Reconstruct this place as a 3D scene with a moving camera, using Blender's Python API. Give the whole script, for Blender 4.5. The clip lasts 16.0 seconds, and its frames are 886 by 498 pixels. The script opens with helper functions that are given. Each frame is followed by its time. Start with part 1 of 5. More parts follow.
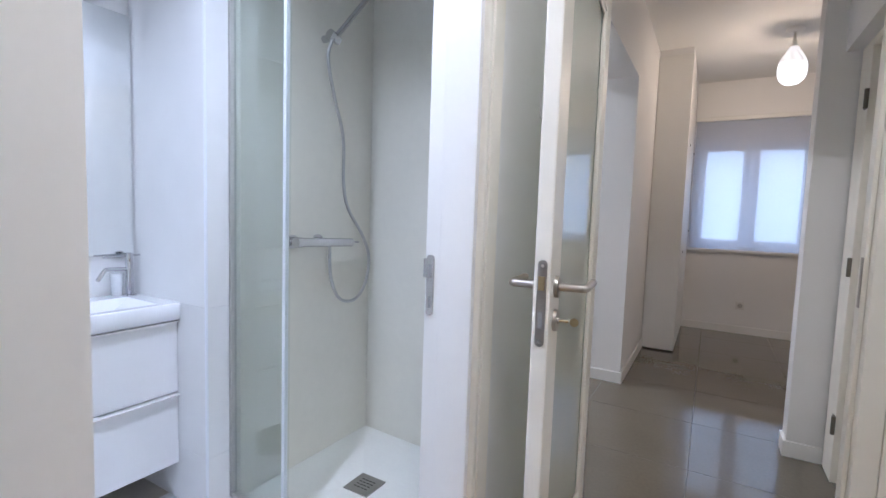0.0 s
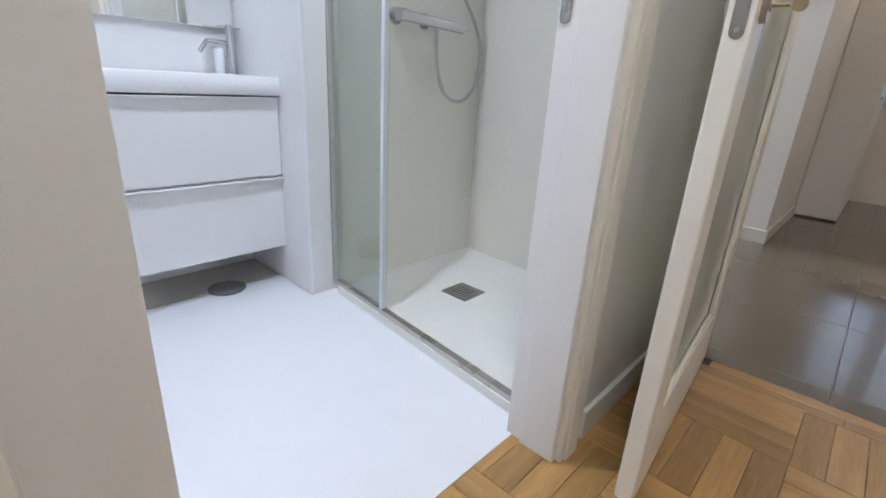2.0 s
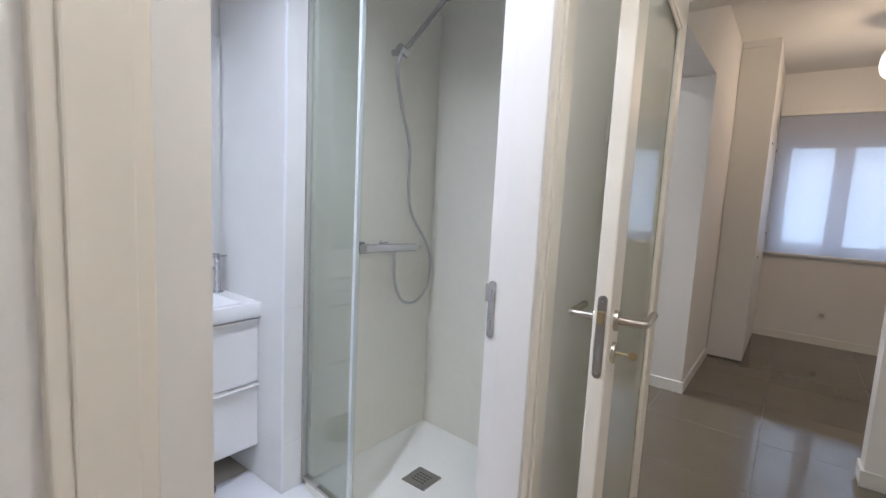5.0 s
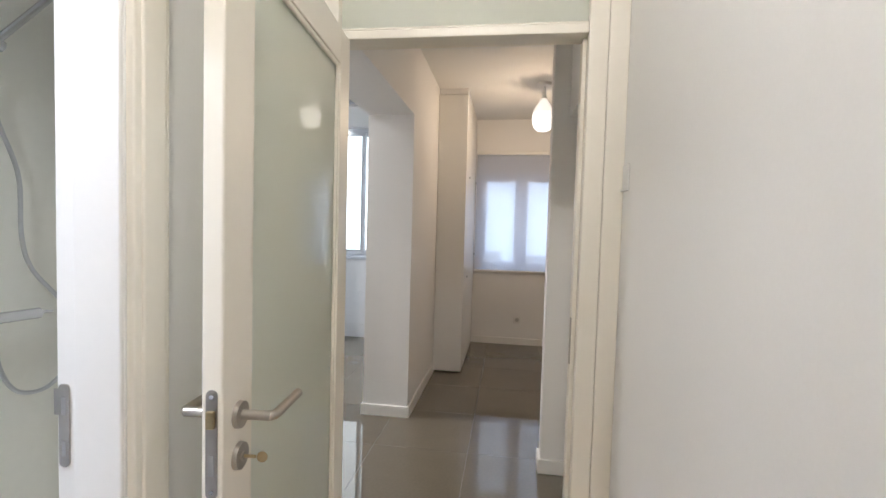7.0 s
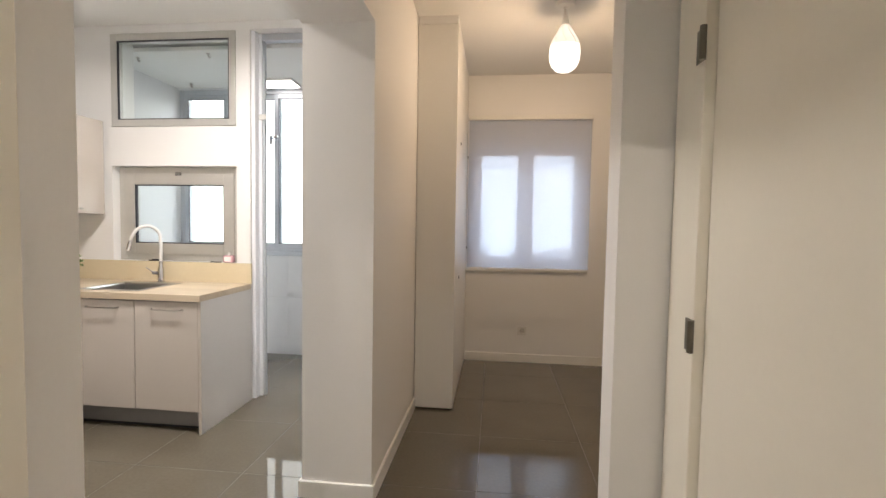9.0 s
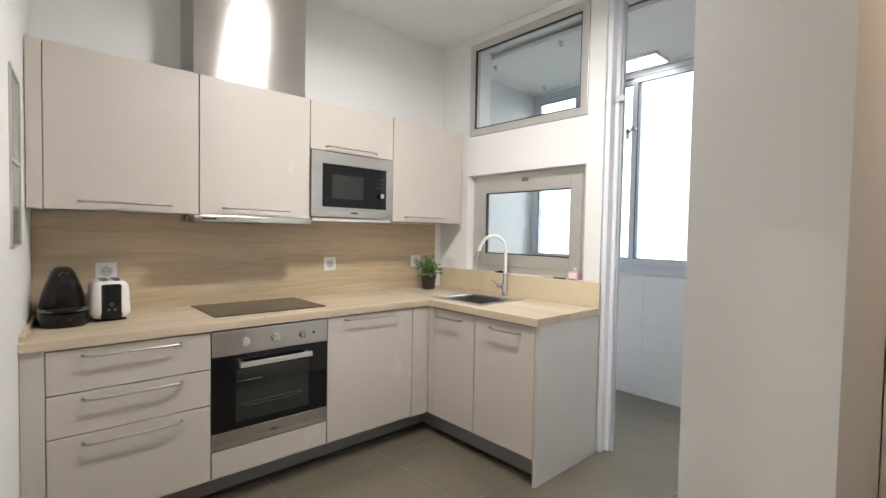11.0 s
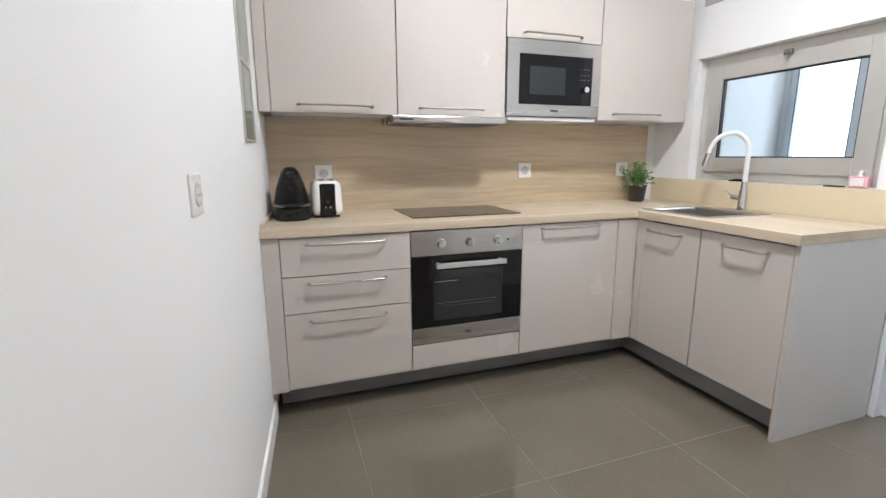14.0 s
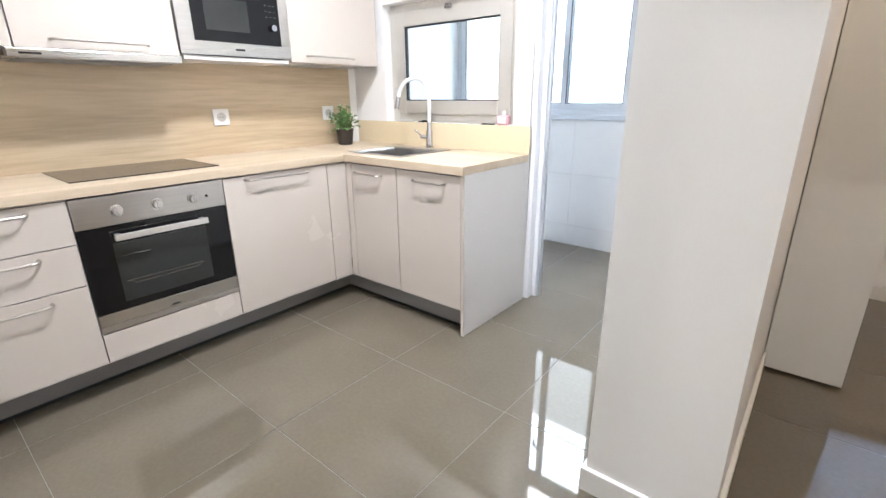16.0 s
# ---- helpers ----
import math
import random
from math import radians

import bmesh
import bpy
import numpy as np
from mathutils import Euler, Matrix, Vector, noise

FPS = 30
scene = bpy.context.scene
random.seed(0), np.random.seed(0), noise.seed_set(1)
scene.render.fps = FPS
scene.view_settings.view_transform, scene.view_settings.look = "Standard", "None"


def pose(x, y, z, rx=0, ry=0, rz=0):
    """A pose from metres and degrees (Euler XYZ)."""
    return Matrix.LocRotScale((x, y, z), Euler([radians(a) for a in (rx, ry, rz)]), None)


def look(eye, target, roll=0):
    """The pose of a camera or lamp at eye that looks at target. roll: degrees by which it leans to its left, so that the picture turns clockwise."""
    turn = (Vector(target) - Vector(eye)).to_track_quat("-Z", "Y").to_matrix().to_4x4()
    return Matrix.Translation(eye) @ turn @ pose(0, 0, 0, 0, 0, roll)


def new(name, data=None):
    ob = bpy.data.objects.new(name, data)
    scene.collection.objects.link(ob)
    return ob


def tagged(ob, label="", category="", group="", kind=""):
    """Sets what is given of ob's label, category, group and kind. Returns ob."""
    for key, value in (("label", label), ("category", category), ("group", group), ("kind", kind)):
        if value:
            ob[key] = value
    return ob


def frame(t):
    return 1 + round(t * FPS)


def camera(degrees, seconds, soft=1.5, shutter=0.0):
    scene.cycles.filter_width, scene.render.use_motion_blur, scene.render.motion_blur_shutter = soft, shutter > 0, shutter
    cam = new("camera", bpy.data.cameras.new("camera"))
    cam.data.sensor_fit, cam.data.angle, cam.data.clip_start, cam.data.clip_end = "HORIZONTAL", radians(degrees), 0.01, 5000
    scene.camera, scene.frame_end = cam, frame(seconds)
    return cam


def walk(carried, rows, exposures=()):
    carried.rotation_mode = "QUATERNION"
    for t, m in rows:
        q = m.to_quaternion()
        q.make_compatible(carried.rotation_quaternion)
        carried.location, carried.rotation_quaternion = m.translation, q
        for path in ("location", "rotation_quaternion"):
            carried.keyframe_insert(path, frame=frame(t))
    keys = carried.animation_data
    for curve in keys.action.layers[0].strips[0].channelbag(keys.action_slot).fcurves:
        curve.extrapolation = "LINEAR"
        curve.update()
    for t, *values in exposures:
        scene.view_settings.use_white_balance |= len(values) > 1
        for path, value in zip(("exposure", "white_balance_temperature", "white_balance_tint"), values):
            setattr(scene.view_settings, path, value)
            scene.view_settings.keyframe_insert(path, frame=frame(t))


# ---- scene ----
cam = camera(87.7, 16.0)
PATH = [
    (0, (2.677, -2.923, 1.266), (1.676, -1.199, 1.11), 1.9),
    (0.5, (2.631, -2.839, 1.155), (1.481, -1.249, 0.771), 2.6),
    (1, (2.612, -2.806, 1.041), (1.406, -1.298, 0.521), 3.0),
    (1.5, (2.588, -2.789, 0.934), (1.342, -1.35, 0.318), 3.2),
    (2, (2.563, -2.773, 0.872), (1.291, -1.385, 0.198), 3.3),
    (2.5, (2.556, -2.771, 0.901), (1.245, -1.408, 0.249), 3.1),
    (3, (2.559, -2.776, 1.006), (1.212, -1.417, 0.421), 2.7),
    (3.2, (2.56, -2.779, 1.043), (1.202, -1.417, 0.493), 2.5),
    (5.5, (2.754, -3.032, 1.431), (1.706, -1.335, 1.285), 2.3),
    (6, (2.824, -3.052, 1.447), (2.034, -1.217, 1.345), 1.9),
    (6.5, (2.866, -2.9, 1.458), (2.371, -0.965, 1.367), 1.4),
    (7, (2.868, -2.649, 1.47), (2.589, -0.671, 1.379), 1.6),
    (7.5, (2.797, -2.359, 1.436), (2.647, -0.366, 1.349), 1.9),
    (8, (2.781, -2.04, 1.406), (2.685, -0.045, 1.306), 2.2),
    (8.2, (2.783, -1.89, 1.4), (2.691, 0.106, 1.296), 2.0),
    (10.3, (2.46, -0.776, 1.312), (1.511, 0.984, 1.256), 0.9),
    (10.5, (2.42, -0.708, 1.34), (1.31, 0.954, 1.272), 1.3),
    (11, (2.299, -0.648, 1.338), (0.823, 0.7, 1.269), 1.1),
    (11.5, (2.242, -0.627, 1.363), (0.471, 0.298, 1.278), 0.9),
    (12, (2.209, -0.627, 1.355), (0.292, -0.065, 1.25), 0.6),
    (12.5, (2.157, -0.622, 1.327), (0.202, -0.218, 1.2), 0.3),
    (13, (2.097, -0.589, 1.264), (0.148, -0.164, 1.127), 0.2),
    (13.5, (2.058, -0.595, 1.227), (0.149, -0.054, 0.975), 0.2),
    (14, (2.078, -0.568, 1.207), (0.228, 0.082, 0.81), -0.2),
    (14.5, (2.104, -0.536, 1.2), (0.343, 0.273, 0.705), -0.6),
    (15, (2.126, -0.492, 1.207), (0.522, 0.559, 0.64), -0.6),
    (15.5, (2.159, -0.445, 1.199), (0.766, 0.854, 0.588), -0.5),
    (16, (2.187, -0.419, 1.22), (0.981, 1.046, 0.589), -0.5),
]
walk(cam, [(t, look(eye, target, roll)) for t, eye, target, roll in PATH], [
    (0.0, -0.22, 5450, 15), (2.0, -0.28, 5850, 12), (3.0, -0.28, 5850, 12), (5.5, -0.4, 6000, 14), (6.0, -0.37, 6030, 14), (7.0, -0.1, 6150, 12),
    (7.5, -0.05, 6520, 13), (8.2, -0.06, 6750, 14), (10.4, -0.14, 6900, 12), (11.0, -0.25, 6450, 11), (11.5, -0.3, 6250, 10), (12.5, -0.04, 5900, 10), (13.5, -0.12, 5850, 11), (14.0, -0.04, 5950, 11), (15.0, 0.37, 5750, 11), (16.0, 0.62, 5950, 12)])

# ---- world and light ----
world = bpy.data.worlds.new("overcast")
scene.world = world
world.use_nodes = True
wn, wl = world.node_tree.nodes, world.node_tree.links
sky = wn.new("ShaderNodeTexSky")
sky.sky_type, sky.sun_disc = "NISHITA", False
sky.sun_elevation, sky.sun_rotation = radians(40), radians(200)
sky.dust_density, sky.air_density = 4.0, 1.0
wl.new(sky.outputs[0], wn["Background"].inputs[0])
wn["Background"].inputs[1].default_value = 0.15

sun = new("sun", bpy.data.lights.new("sun", "SUN"))
sun.data.energy, sun.data.angle, sun.data.color = 0.6, radians(20), (1, 0.97, 0.92)
sun.matrix_world = pose(0, 0, 8, 50, 0, 20)


def lamp(name, place, watts, size, colour, target=None, size_y=None, spread=180):
    data = bpy.data.lights.new(name, "AREA")
    data.energy, data.color, data.size = watts, colour, size
    data.shape, data.spread = "DISK", radians(spread)
    if size_y:
        data.shape, data.size_y = "RECTANGLE", size_y
    ob = new(name, data)
    ob.matrix_world = look(place, target or (place[0], place[1] + 0.0001, place[2] - 1))
    return ob


def bulb_at(name, place, watts, size, colour):
    data = bpy.data.lights.new(name, "POINT")
    data.energy, data.color, data.shadow_soft_size = watts, colour, size
    ob = new(name, data)
    ob.location = place
    return ob


BATH_SPOTS = [(1.56, -2.38)]
lamp("kitchen_light", (0.90, 0.69, 2.775), 48, 0.26, (1.0, 0.965, 0.93), spread=172)
for px, py in BATH_SPOTS:
    lamp("bath_light", (px, py, 2.60), 23, 0.06, (0.87, 0.91, 1.0), spread=140)
bulb_at("corridor_light", (2.60, -2.67, 2.79), 37, 0.02, (1.0, 0.92, 0.82))
bulb_at("pendant_bulb", (3.155, 1.85, 2.51), 27, 0.09, (1.0, 0.73, 0.48))
# Unseen area lamps added outside the windows in place of skylight.
lamp("sky_fill_utility", (0.35, 4.6, 4.1), 205, 2.6, (0.84, 0.92, 1.0), (0.35, 2.2, 0.9), 1.6)
lamp("sky_fill_hall", (3.03, 4.9, 4.1), 120, 2.2, (0.80, 0.89, 1.0), (3.03, 2.4, 0.9), 1.6)

# ---- materials ----


def material(name, base, rough=0.5, metal=0.0, spread=0.06, scale=6.0, bump=0.0, bump_scale=60.0, coat=0.0, stretch=(1, 1, 1), per_piece=0.0, spec=0.5, aniso=0.0, turn=0.0):
    """A principled surface with a broad stain, a fine grain and a light relief."""
    m = bpy.data.materials.new(name)
    m.use_nodes = True
    n, l = m.node_tree.nodes, m.node_tree.links
    p = n["Principled BSDF"]
    mp = n.new("ShaderNodeMapping")
    geo = n.new("ShaderNodeNewGeometry")
    mp.inputs["Scale"].default_value = stretch
    l.new(geo.outputs["Position"], mp.inputs[0])
    broad, fine = n.new("ShaderNodeTexNoise"), n.new("ShaderNodeTexNoise")
    broad.inputs["Scale"].default_value, broad.inputs["Detail"].default_value = scale, 4
    fine.inputs["Scale"].default_value, fine.inputs["Detail"].default_value = bump_scale, 5
    l.new(mp.outputs[0], broad.inputs[0])
    l.new(mp.outputs[0], fine.inputs[0])
    add = n.new("ShaderNodeMath")
    add.operation = "MULTIPLY_ADD"
    add.inputs[1].default_value = 0.5
    l.new(fine.outputs[0], add.inputs[0])
    half = n.new("ShaderNodeMath")
    half.operation = "MULTIPLY"
    half.inputs[1].default_value = 0.5
    l.new(broad.outputs[0], half.inputs[0])
    l.new(half.outputs[0], add.inputs[2])
    ramp = n.new("ShaderNodeValToRGB")
    ramp.color_ramp.elements[0].position, ramp.color_ramp.elements[1].position = 0.3, 0.7
    ramp.color_ramp.elements[0].color = (*[c * (1 - spread) for c in base], 1)
    ramp.color_ramp.elements[1].color = (*[min(1, c * (1 + spread)) for c in base], 1)
    l.new(add.outputs[0], ramp.inputs[0])
    colour = ramp.outputs[0]
    if per_piece:
        info, hsv, rng = n.new("ShaderNodeObjectInfo"), n.new("ShaderNodeHueSaturation"), n.new("ShaderNodeMapRange")
        rng.inputs[3].default_value, rng.inputs[4].default_value = 1 - per_piece, 1 + per_piece
        l.new(info.outputs["Random"], rng.inputs[0])
        l.new(rng.outputs[0], hsv.inputs["Value"])
        l.new(colour, hsv.inputs["Color"])
        colour = hsv.outputs[0]
    l.new(colour, p.inputs["Base Color"])
    rr = n.new("ShaderNodeMapRange")
    rr.inputs[3].default_value, rr.inputs[4].default_value = max(0.02, rough * 0.85), min(1, rough * 1.15)
    l.new(broad.outputs[0], rr.inputs[0])
    l.new(rr.outputs[0], p.inputs["Roughness"])
    p.inputs["Metallic"].default_value = metal
    if aniso:
        tg = n.new("ShaderNodeTangent")
        tg.direction_type, tg.axis = "RADIAL", "Z"
        l.new(tg.outputs[0], p.inputs["Tangent"])
        p.inputs["Anisotropic"].default_value, p.inputs["Anisotropic Rotation"].default_value = aniso, turn
    p.inputs["Coat Weight"].default_value = coat
    p.inputs["Coat Roughness"].default_value = 0.06
    p.inputs["Specular IOR Level"].default_value = spec
    if bump:
        b = n.new("ShaderNodeBump")
        b.inputs["Strength"].default_value, b.inputs["Distance"].default_value = bump, 0.002
        l.new(fine.outputs[0], b.inputs["Height"])
        l.new(b.outputs[0], p.inputs["Normal"])
    return m


def wood(name, light, dark, along, rough, fine=1.0, per_piece=0.0, coat=0.0):
    """Long-grained wood: along 'x', 'y' or 'o' for the longest local axis x."""
    m = bpy.data.materials.new(name)
    m.use_nodes = True
    n, l = m.node_tree.nodes, m.node_tree.links
    p = n["Principled BSDF"]
    mp = n.new("ShaderNodeMapping")
    if along == "o":
        tc, info = n.new("ShaderNodeTexCoord"), n.new("ShaderNodeObjectInfo")
        off = n.new("ShaderNodeVectorMath")
        off.operation = "MULTIPLY_ADD"
        off.inputs[1].default_value = (1, 1, 1)
        big = n.new("ShaderNodeMath")
        big.operation = "MULTIPLY"
        big.inputs[1].default_value = 37.0
        l.new(info.outputs["Random"], big.inputs[0])
        l.new(tc.outputs["Object"], off.inputs[0])
        l.new(big.outputs[0], off.inputs[2])
        l.new(off.outputs[0], mp.inputs[0])
    else:
        geo = n.new("ShaderNodeNewGeometry")
        l.new(geo.outputs["Position"], mp.inputs[0])
    s = {"x": (1, 14, 14), "y": (14, 1, 14), "o": (2.2, 26, 26)}[along]
    mp.inputs["Scale"].default_value = s
    a, b, c = n.new("ShaderNodeTexNoise"), n.new("ShaderNodeTexNoise"), n.new("ShaderNodeTexNoise")
    a.inputs["Scale"].default_value, a.inputs["Detail"].default_value, a.inputs["Distortion"].default_value = 1.0 * fine, 5, 0.6
    b.inputs["Scale"].default_value, b.inputs["Detail"].default_value = 7.0 * fine, 6
    c.inputs["Scale"].default_value, c.inputs["Detail"].default_value = 0.35 * fine, 2
    for t in (a, b, c):
        l.new(mp.outputs[0], t.inputs[0])
    m1, m2 = n.new("ShaderNodeMath"), n.new("ShaderNodeMath")
    m1.operation = m2.operation = "MULTIPLY_ADD"
    m1.inputs[1].default_value, m2.inputs[1].default_value = 0.45, 0.30
    half = n.new("ShaderNodeMath")
    half.operation = "MULTIPLY"
    half.inputs[1].default_value = 0.3
    l.new(c.outputs[0], half.inputs[0])
    l.new(a.outputs[0], m1.inputs[0])
    l.new(half.outputs[0], m1.inputs[2])
    l.new(b.outputs[0], m2.inputs[0])
    l.new(m1.outputs[0], m2.inputs[2])
    ramp = n.new("ShaderNodeValToRGB")
    e = ramp.color_ramp.elements
    e[0].position, e[0].color, e[1].position, e[1].color = 0.36, (*dark, 1), 0.62, (*light, 1)
    l.new(m2.outputs[0], ramp.inputs[0])
    colour = ramp.outputs[0]
    if per_piece:
        info2, hsv, rng = n.new("ShaderNodeObjectInfo"), n.new("ShaderNodeHueSaturation"), n.new("ShaderNodeMapRange")
        rng.inputs[3].default_value, rng.inputs[4].default_value = 1 - per_piece, 1 + per_piece
        l.new(info2.outputs["Random"], rng.inputs[0])
        l.new(rng.outputs[0], hsv.inputs["Value"])
        l.new(colour, hsv.inputs["Color"])
        colour = hsv.outputs[0]
    l.new(colour, p.inputs["Base Color"])
    p.inputs["Roughness"].default_value = rough
    p.inputs["Coat Weight"].default_value = coat
    p.inputs["Coat Roughness"].default_value = 0.15
    bp = n.new("ShaderNodeBump")
    bp.inputs["Strength"].default_value, bp.inputs["Distance"].default_value = 0.15, 0.001
    l.new(m2.outputs[0], bp.inputs["Height"])
    l.new(bp.outputs[0], p.inputs["Normal"])
    return m


def sheen(n, l):
    """The share of mirror light of a glass face, alike from both sides."""
    lw, power, scale = n.new("ShaderNodeLayerWeight"), n.new("ShaderNodeMath"), n.new("ShaderNodeMath")
    lw.inputs[0].default_value = 0.5
    power.operation, scale.operation = "POWER", "MULTIPLY_ADD"
    power.inputs[1].default_value = 4.5
    scale.inputs[1].default_value, scale.inputs[2].default_value = 0.85, 0.045
    l.new(lw.outputs["Facing"], power.inputs[0])
    l.new(power.outputs[0], scale.inputs[0])
    return scale.outputs[0]


def frosted(name, colour):
    """Etched glass: lets light through spread out, with a clear gloss on its face."""
    m = bpy.data.materials.new(name)
    m.use_nodes = True
    n, l = m.node_tree.nodes, m.node_tree.links
    n.remove(n["Principled BSDF"])
    tl, df, gl = n.new("ShaderNodeBsdfTranslucent"), n.new("ShaderNodeBsdfDiffuse"), n.new("ShaderNodeBsdfGlossy")
    tl.inputs[0].default_value = df.inputs[0].default_value = (*colour, 1)
    gl.inputs["Roughness"].default_value = 0.008
    a, b = n.new("ShaderNodeMixShader"), n.new("ShaderNodeMixShader")
    a.inputs[0].default_value = 0.45
    l.new(tl.outputs[0], a.inputs[1])
    l.new(df.outputs[0], a.inputs[2])
    l.new(sheen(n, l), b.inputs[0])
    l.new(a.outputs[0], b.inputs[1])
    l.new(gl.outputs[0], b.inputs[2])
    l.new(b.outputs[0], n["Material Output"].inputs[0])
    return m


def glass(name, tint=(0.97, 0.99, 0.98), rough=0.0):
    """A pane: mostly clear, with a mirror share by Fresnel."""
    m = bpy.data.materials.new(name)
    m.use_nodes = True
    n, l = m.node_tree.nodes, m.node_tree.links
    n.remove(n["Principled BSDF"])
    clear, gloss, mix = n.new("ShaderNodeBsdfTransparent"), n.new("ShaderNodeBsdfGlossy"), n.new("ShaderNodeMixShader")
    clear.inputs[0].default_value = (*tint, 1)
    gloss.inputs["Roughness"].default_value = rough
    l.new(sheen(n, l), mix.inputs[0])
    l.new(clear.outputs[0], mix.inputs[1])
    l.new(gloss.outputs[0], mix.inputs[2])
    l.new(mix.outputs[0], n["Material Output"].inputs[0])
    return m


def veil(name, colour, clear_share):
    """Thin cloth or opal glass: part clear, part scattering through."""
    m = bpy.data.materials.new(name)
    m.use_nodes = True
    n, l = m.node_tree.nodes, m.node_tree.links
    n.remove(n["Principled BSDF"])
    clear, tl, df = n.new("ShaderNodeBsdfTransparent"), n.new("ShaderNodeBsdfTranslucent"), n.new("ShaderNodeBsdfDiffuse")
    tex, geo = n.new("ShaderNodeTexNoise"), n.new("ShaderNodeNewGeometry")
    tex.inputs["Scale"].default_value, tex.inputs["Detail"].default_value = 300, 3
    l.new(geo.outputs["Position"], tex.inputs[0])
    rng = n.new("ShaderNodeMapRange")
    rng.inputs[3].default_value, rng.inputs[4].default_value = clear_share * 0.7, clear_share * 1.3
    l.new(tex.outputs[0], rng.inputs[0])
    tl.inputs[0].default_value = df.inputs[0].default_value = (*colour, 1)
    clear.inputs[0].default_value = (0.80, 0.88, 1.0, 1)
    a, b = n.new("ShaderNodeMixShader"), n.new("ShaderNodeMixShader")
    a.inputs[0].default_value = 0.62
    l.new(tl.outputs[0], a.inputs[1])
    l.new(df.outputs[0], a.inputs[2])
    l.new(rng.outputs[0], b.inputs[0])
    l.new(a.outputs[0], b.inputs[1])
    l.new(clear.outputs[0], b.inputs[2])
    l.new(b.outputs[0], n["Material Output"].inputs[0])
    return m


def glow(name, colour, strength):
    m = bpy.data.materials.new(name)
    m.use_nodes = True
    n, l = m.node_tree.nodes, m.node_tree.links
    p = n["Principled BSDF"]
    p.inputs["Base Color"].default_value = (*[min(1, c) * 0.8 for c in colour], 1)
    p.inputs["Emission Color"].default_value = (*colour, 1)
    p.inputs["Emission Strength"].default_value = strength
    return m


WALL = material("wall_paint", (0.84, 0.837, 0.828), 0.55, 0, 0.015, 1.5, 0.07, 160)
CEIL = material("ceiling_paint", (0.82, 0.82, 0.80), 0.8, 0, 0.02, 2.0, 0.15, 120)
IVORY = material("ivory_enamel", (0.85, 0.815, 0.725), 0.38, 0, 0.012, 3)
WHITE_ENAMEL = material("white_enamel", (0.83, 0.825, 0.80), 0.36, 0, 0.012, 5)
GREIGE = material("greige_gloss_lacquer", (0.58, 0.53, 0.48), 0.26, 0, 0.015, 3, coat=0.5)
GREIGE_SIDE = material("greige_carcass", (0.68, 0.66, 0.645), 0.4, 0, 0.02, 5)
# Grey stands in for the shade inside the white sockets' wells.
WELL_SHADE = material("socket_well_shade", (0.50, 0.49, 0.48), 0.35, 0, 0.02, 10)
PLINTH = material("grey_plinth", (0.27, 0.262, 0.255), 0.30, 0.2, 0.015, 2)
OAK = wood("oak_laminate_back", (0.60, 0.485, 0.335), (0.38, 0.29, 0.18), "y", 0.42, 0.62)
OAK_TOP = wood("oak_laminate_top", (0.62, 0.52, 0.39), (0.48, 0.385, 0.27), "y", 0.35)
UPSTAND = material("sand_upstand", (0.70, 0.60, 0.42), 0.25, 0, 0.03, 4)
TILE = material("polished_grey_tile", (0.147, 0.127, 0.094), 0.035, 0, 0.10, 3.5, per_piece=0.03, spec=0.85)
GROUT = material("pale_grout", (0.20, 0.182, 0.155), 0.8, 0, 0.12, 20)
PARQUET = wood("oak_parquet", (0.46, 0.275, 0.095), (0.27, 0.145, 0.043), "o", 0.28, 1.0, 0.22, 0.3)
PARQUET_BED = material("dark_parquet_joint", (0.10, 0.06, 0.03), 0.8, 0, 0.2, 20)
BATH_TILE = material("white_bath_tile", (0.80, 0.80, 0.79), 0.12, 0, 0.025, 3, 0.02, 8)
SHOWER_TILE = material("shower_wall_tile", (0.78, 0.758, 0.675), 0.16, 0, 0.025, 3, 0.01, 25)
BATH_FLOOR = material("white_gloss_floor", (0.80, 0.81, 0.84), 0.10, 0, 0.02, 2, 0.02, 10)
TRAY = material("white_stone_tray", (0.80, 0.80, 0.75), 0.45, 0, 0.03, 4, 0.15, 60)
CERAMIC = material("white_ceramic", (0.84, 0.85, 0.86), 0.06, 0, 0.01, 3, coat=0.5)
VANITY = material("white_gloss_front", (0.80, 0.80, 0.80), 0.10, 0, 0.01, 3, coat=0.5)
CHROME = material("chrome", (0.62, 0.62, 0.64), 0.08, 1.0, 0.03, 10)
STEEL = material("brushed_steel", (0.56, 0.54, 0.51), 0.28, 1.0, 0.08, 4, 0.12, 90, stretch=(1, 0.04, 1))
STEEL_V = material("brushed_steel_flue", (0.54, 0.52, 0.49), 0.25, 1.0, 0.03, 2, aniso=0.985, turn=0.25)
NICKEL = material("satin_nickel", (0.46, 0.43, 0.39), 0.36, 1.0, 0.06, 20, 0.05, 200)
SINK_STEEL = material("sink_steel", (0.40, 0.39, 0.38), 0.34, 1.0, 0.08, 12, 0.05, 150)
BLACK_GLASS = material("black_glass", (0.006, 0.006, 0.007), 0.06, 0, 0.1, 4, spec=0.35)
HOB_GLASS = material("hob_glass", (0.018, 0.015, 0.013), 0.14, 0, 0.15, 8, spec=0.4)
OVEN_WINDOW = material("oven_window", (0.030, 0.032, 0.031), 0.08, 0, 0.1, 5, spec=0.35)
BLACK_PLASTIC = material("black_gloss_plastic", (0.009, 0.009, 0.009), 0.2, 0, 0.15, 20, 0.03, 80, spec=0.35)
BLACK_MATT = material("black_matt_plastic", (0.02, 0.02, 0.02), 0.5, 0, 0.15, 20, 0.05, 120)
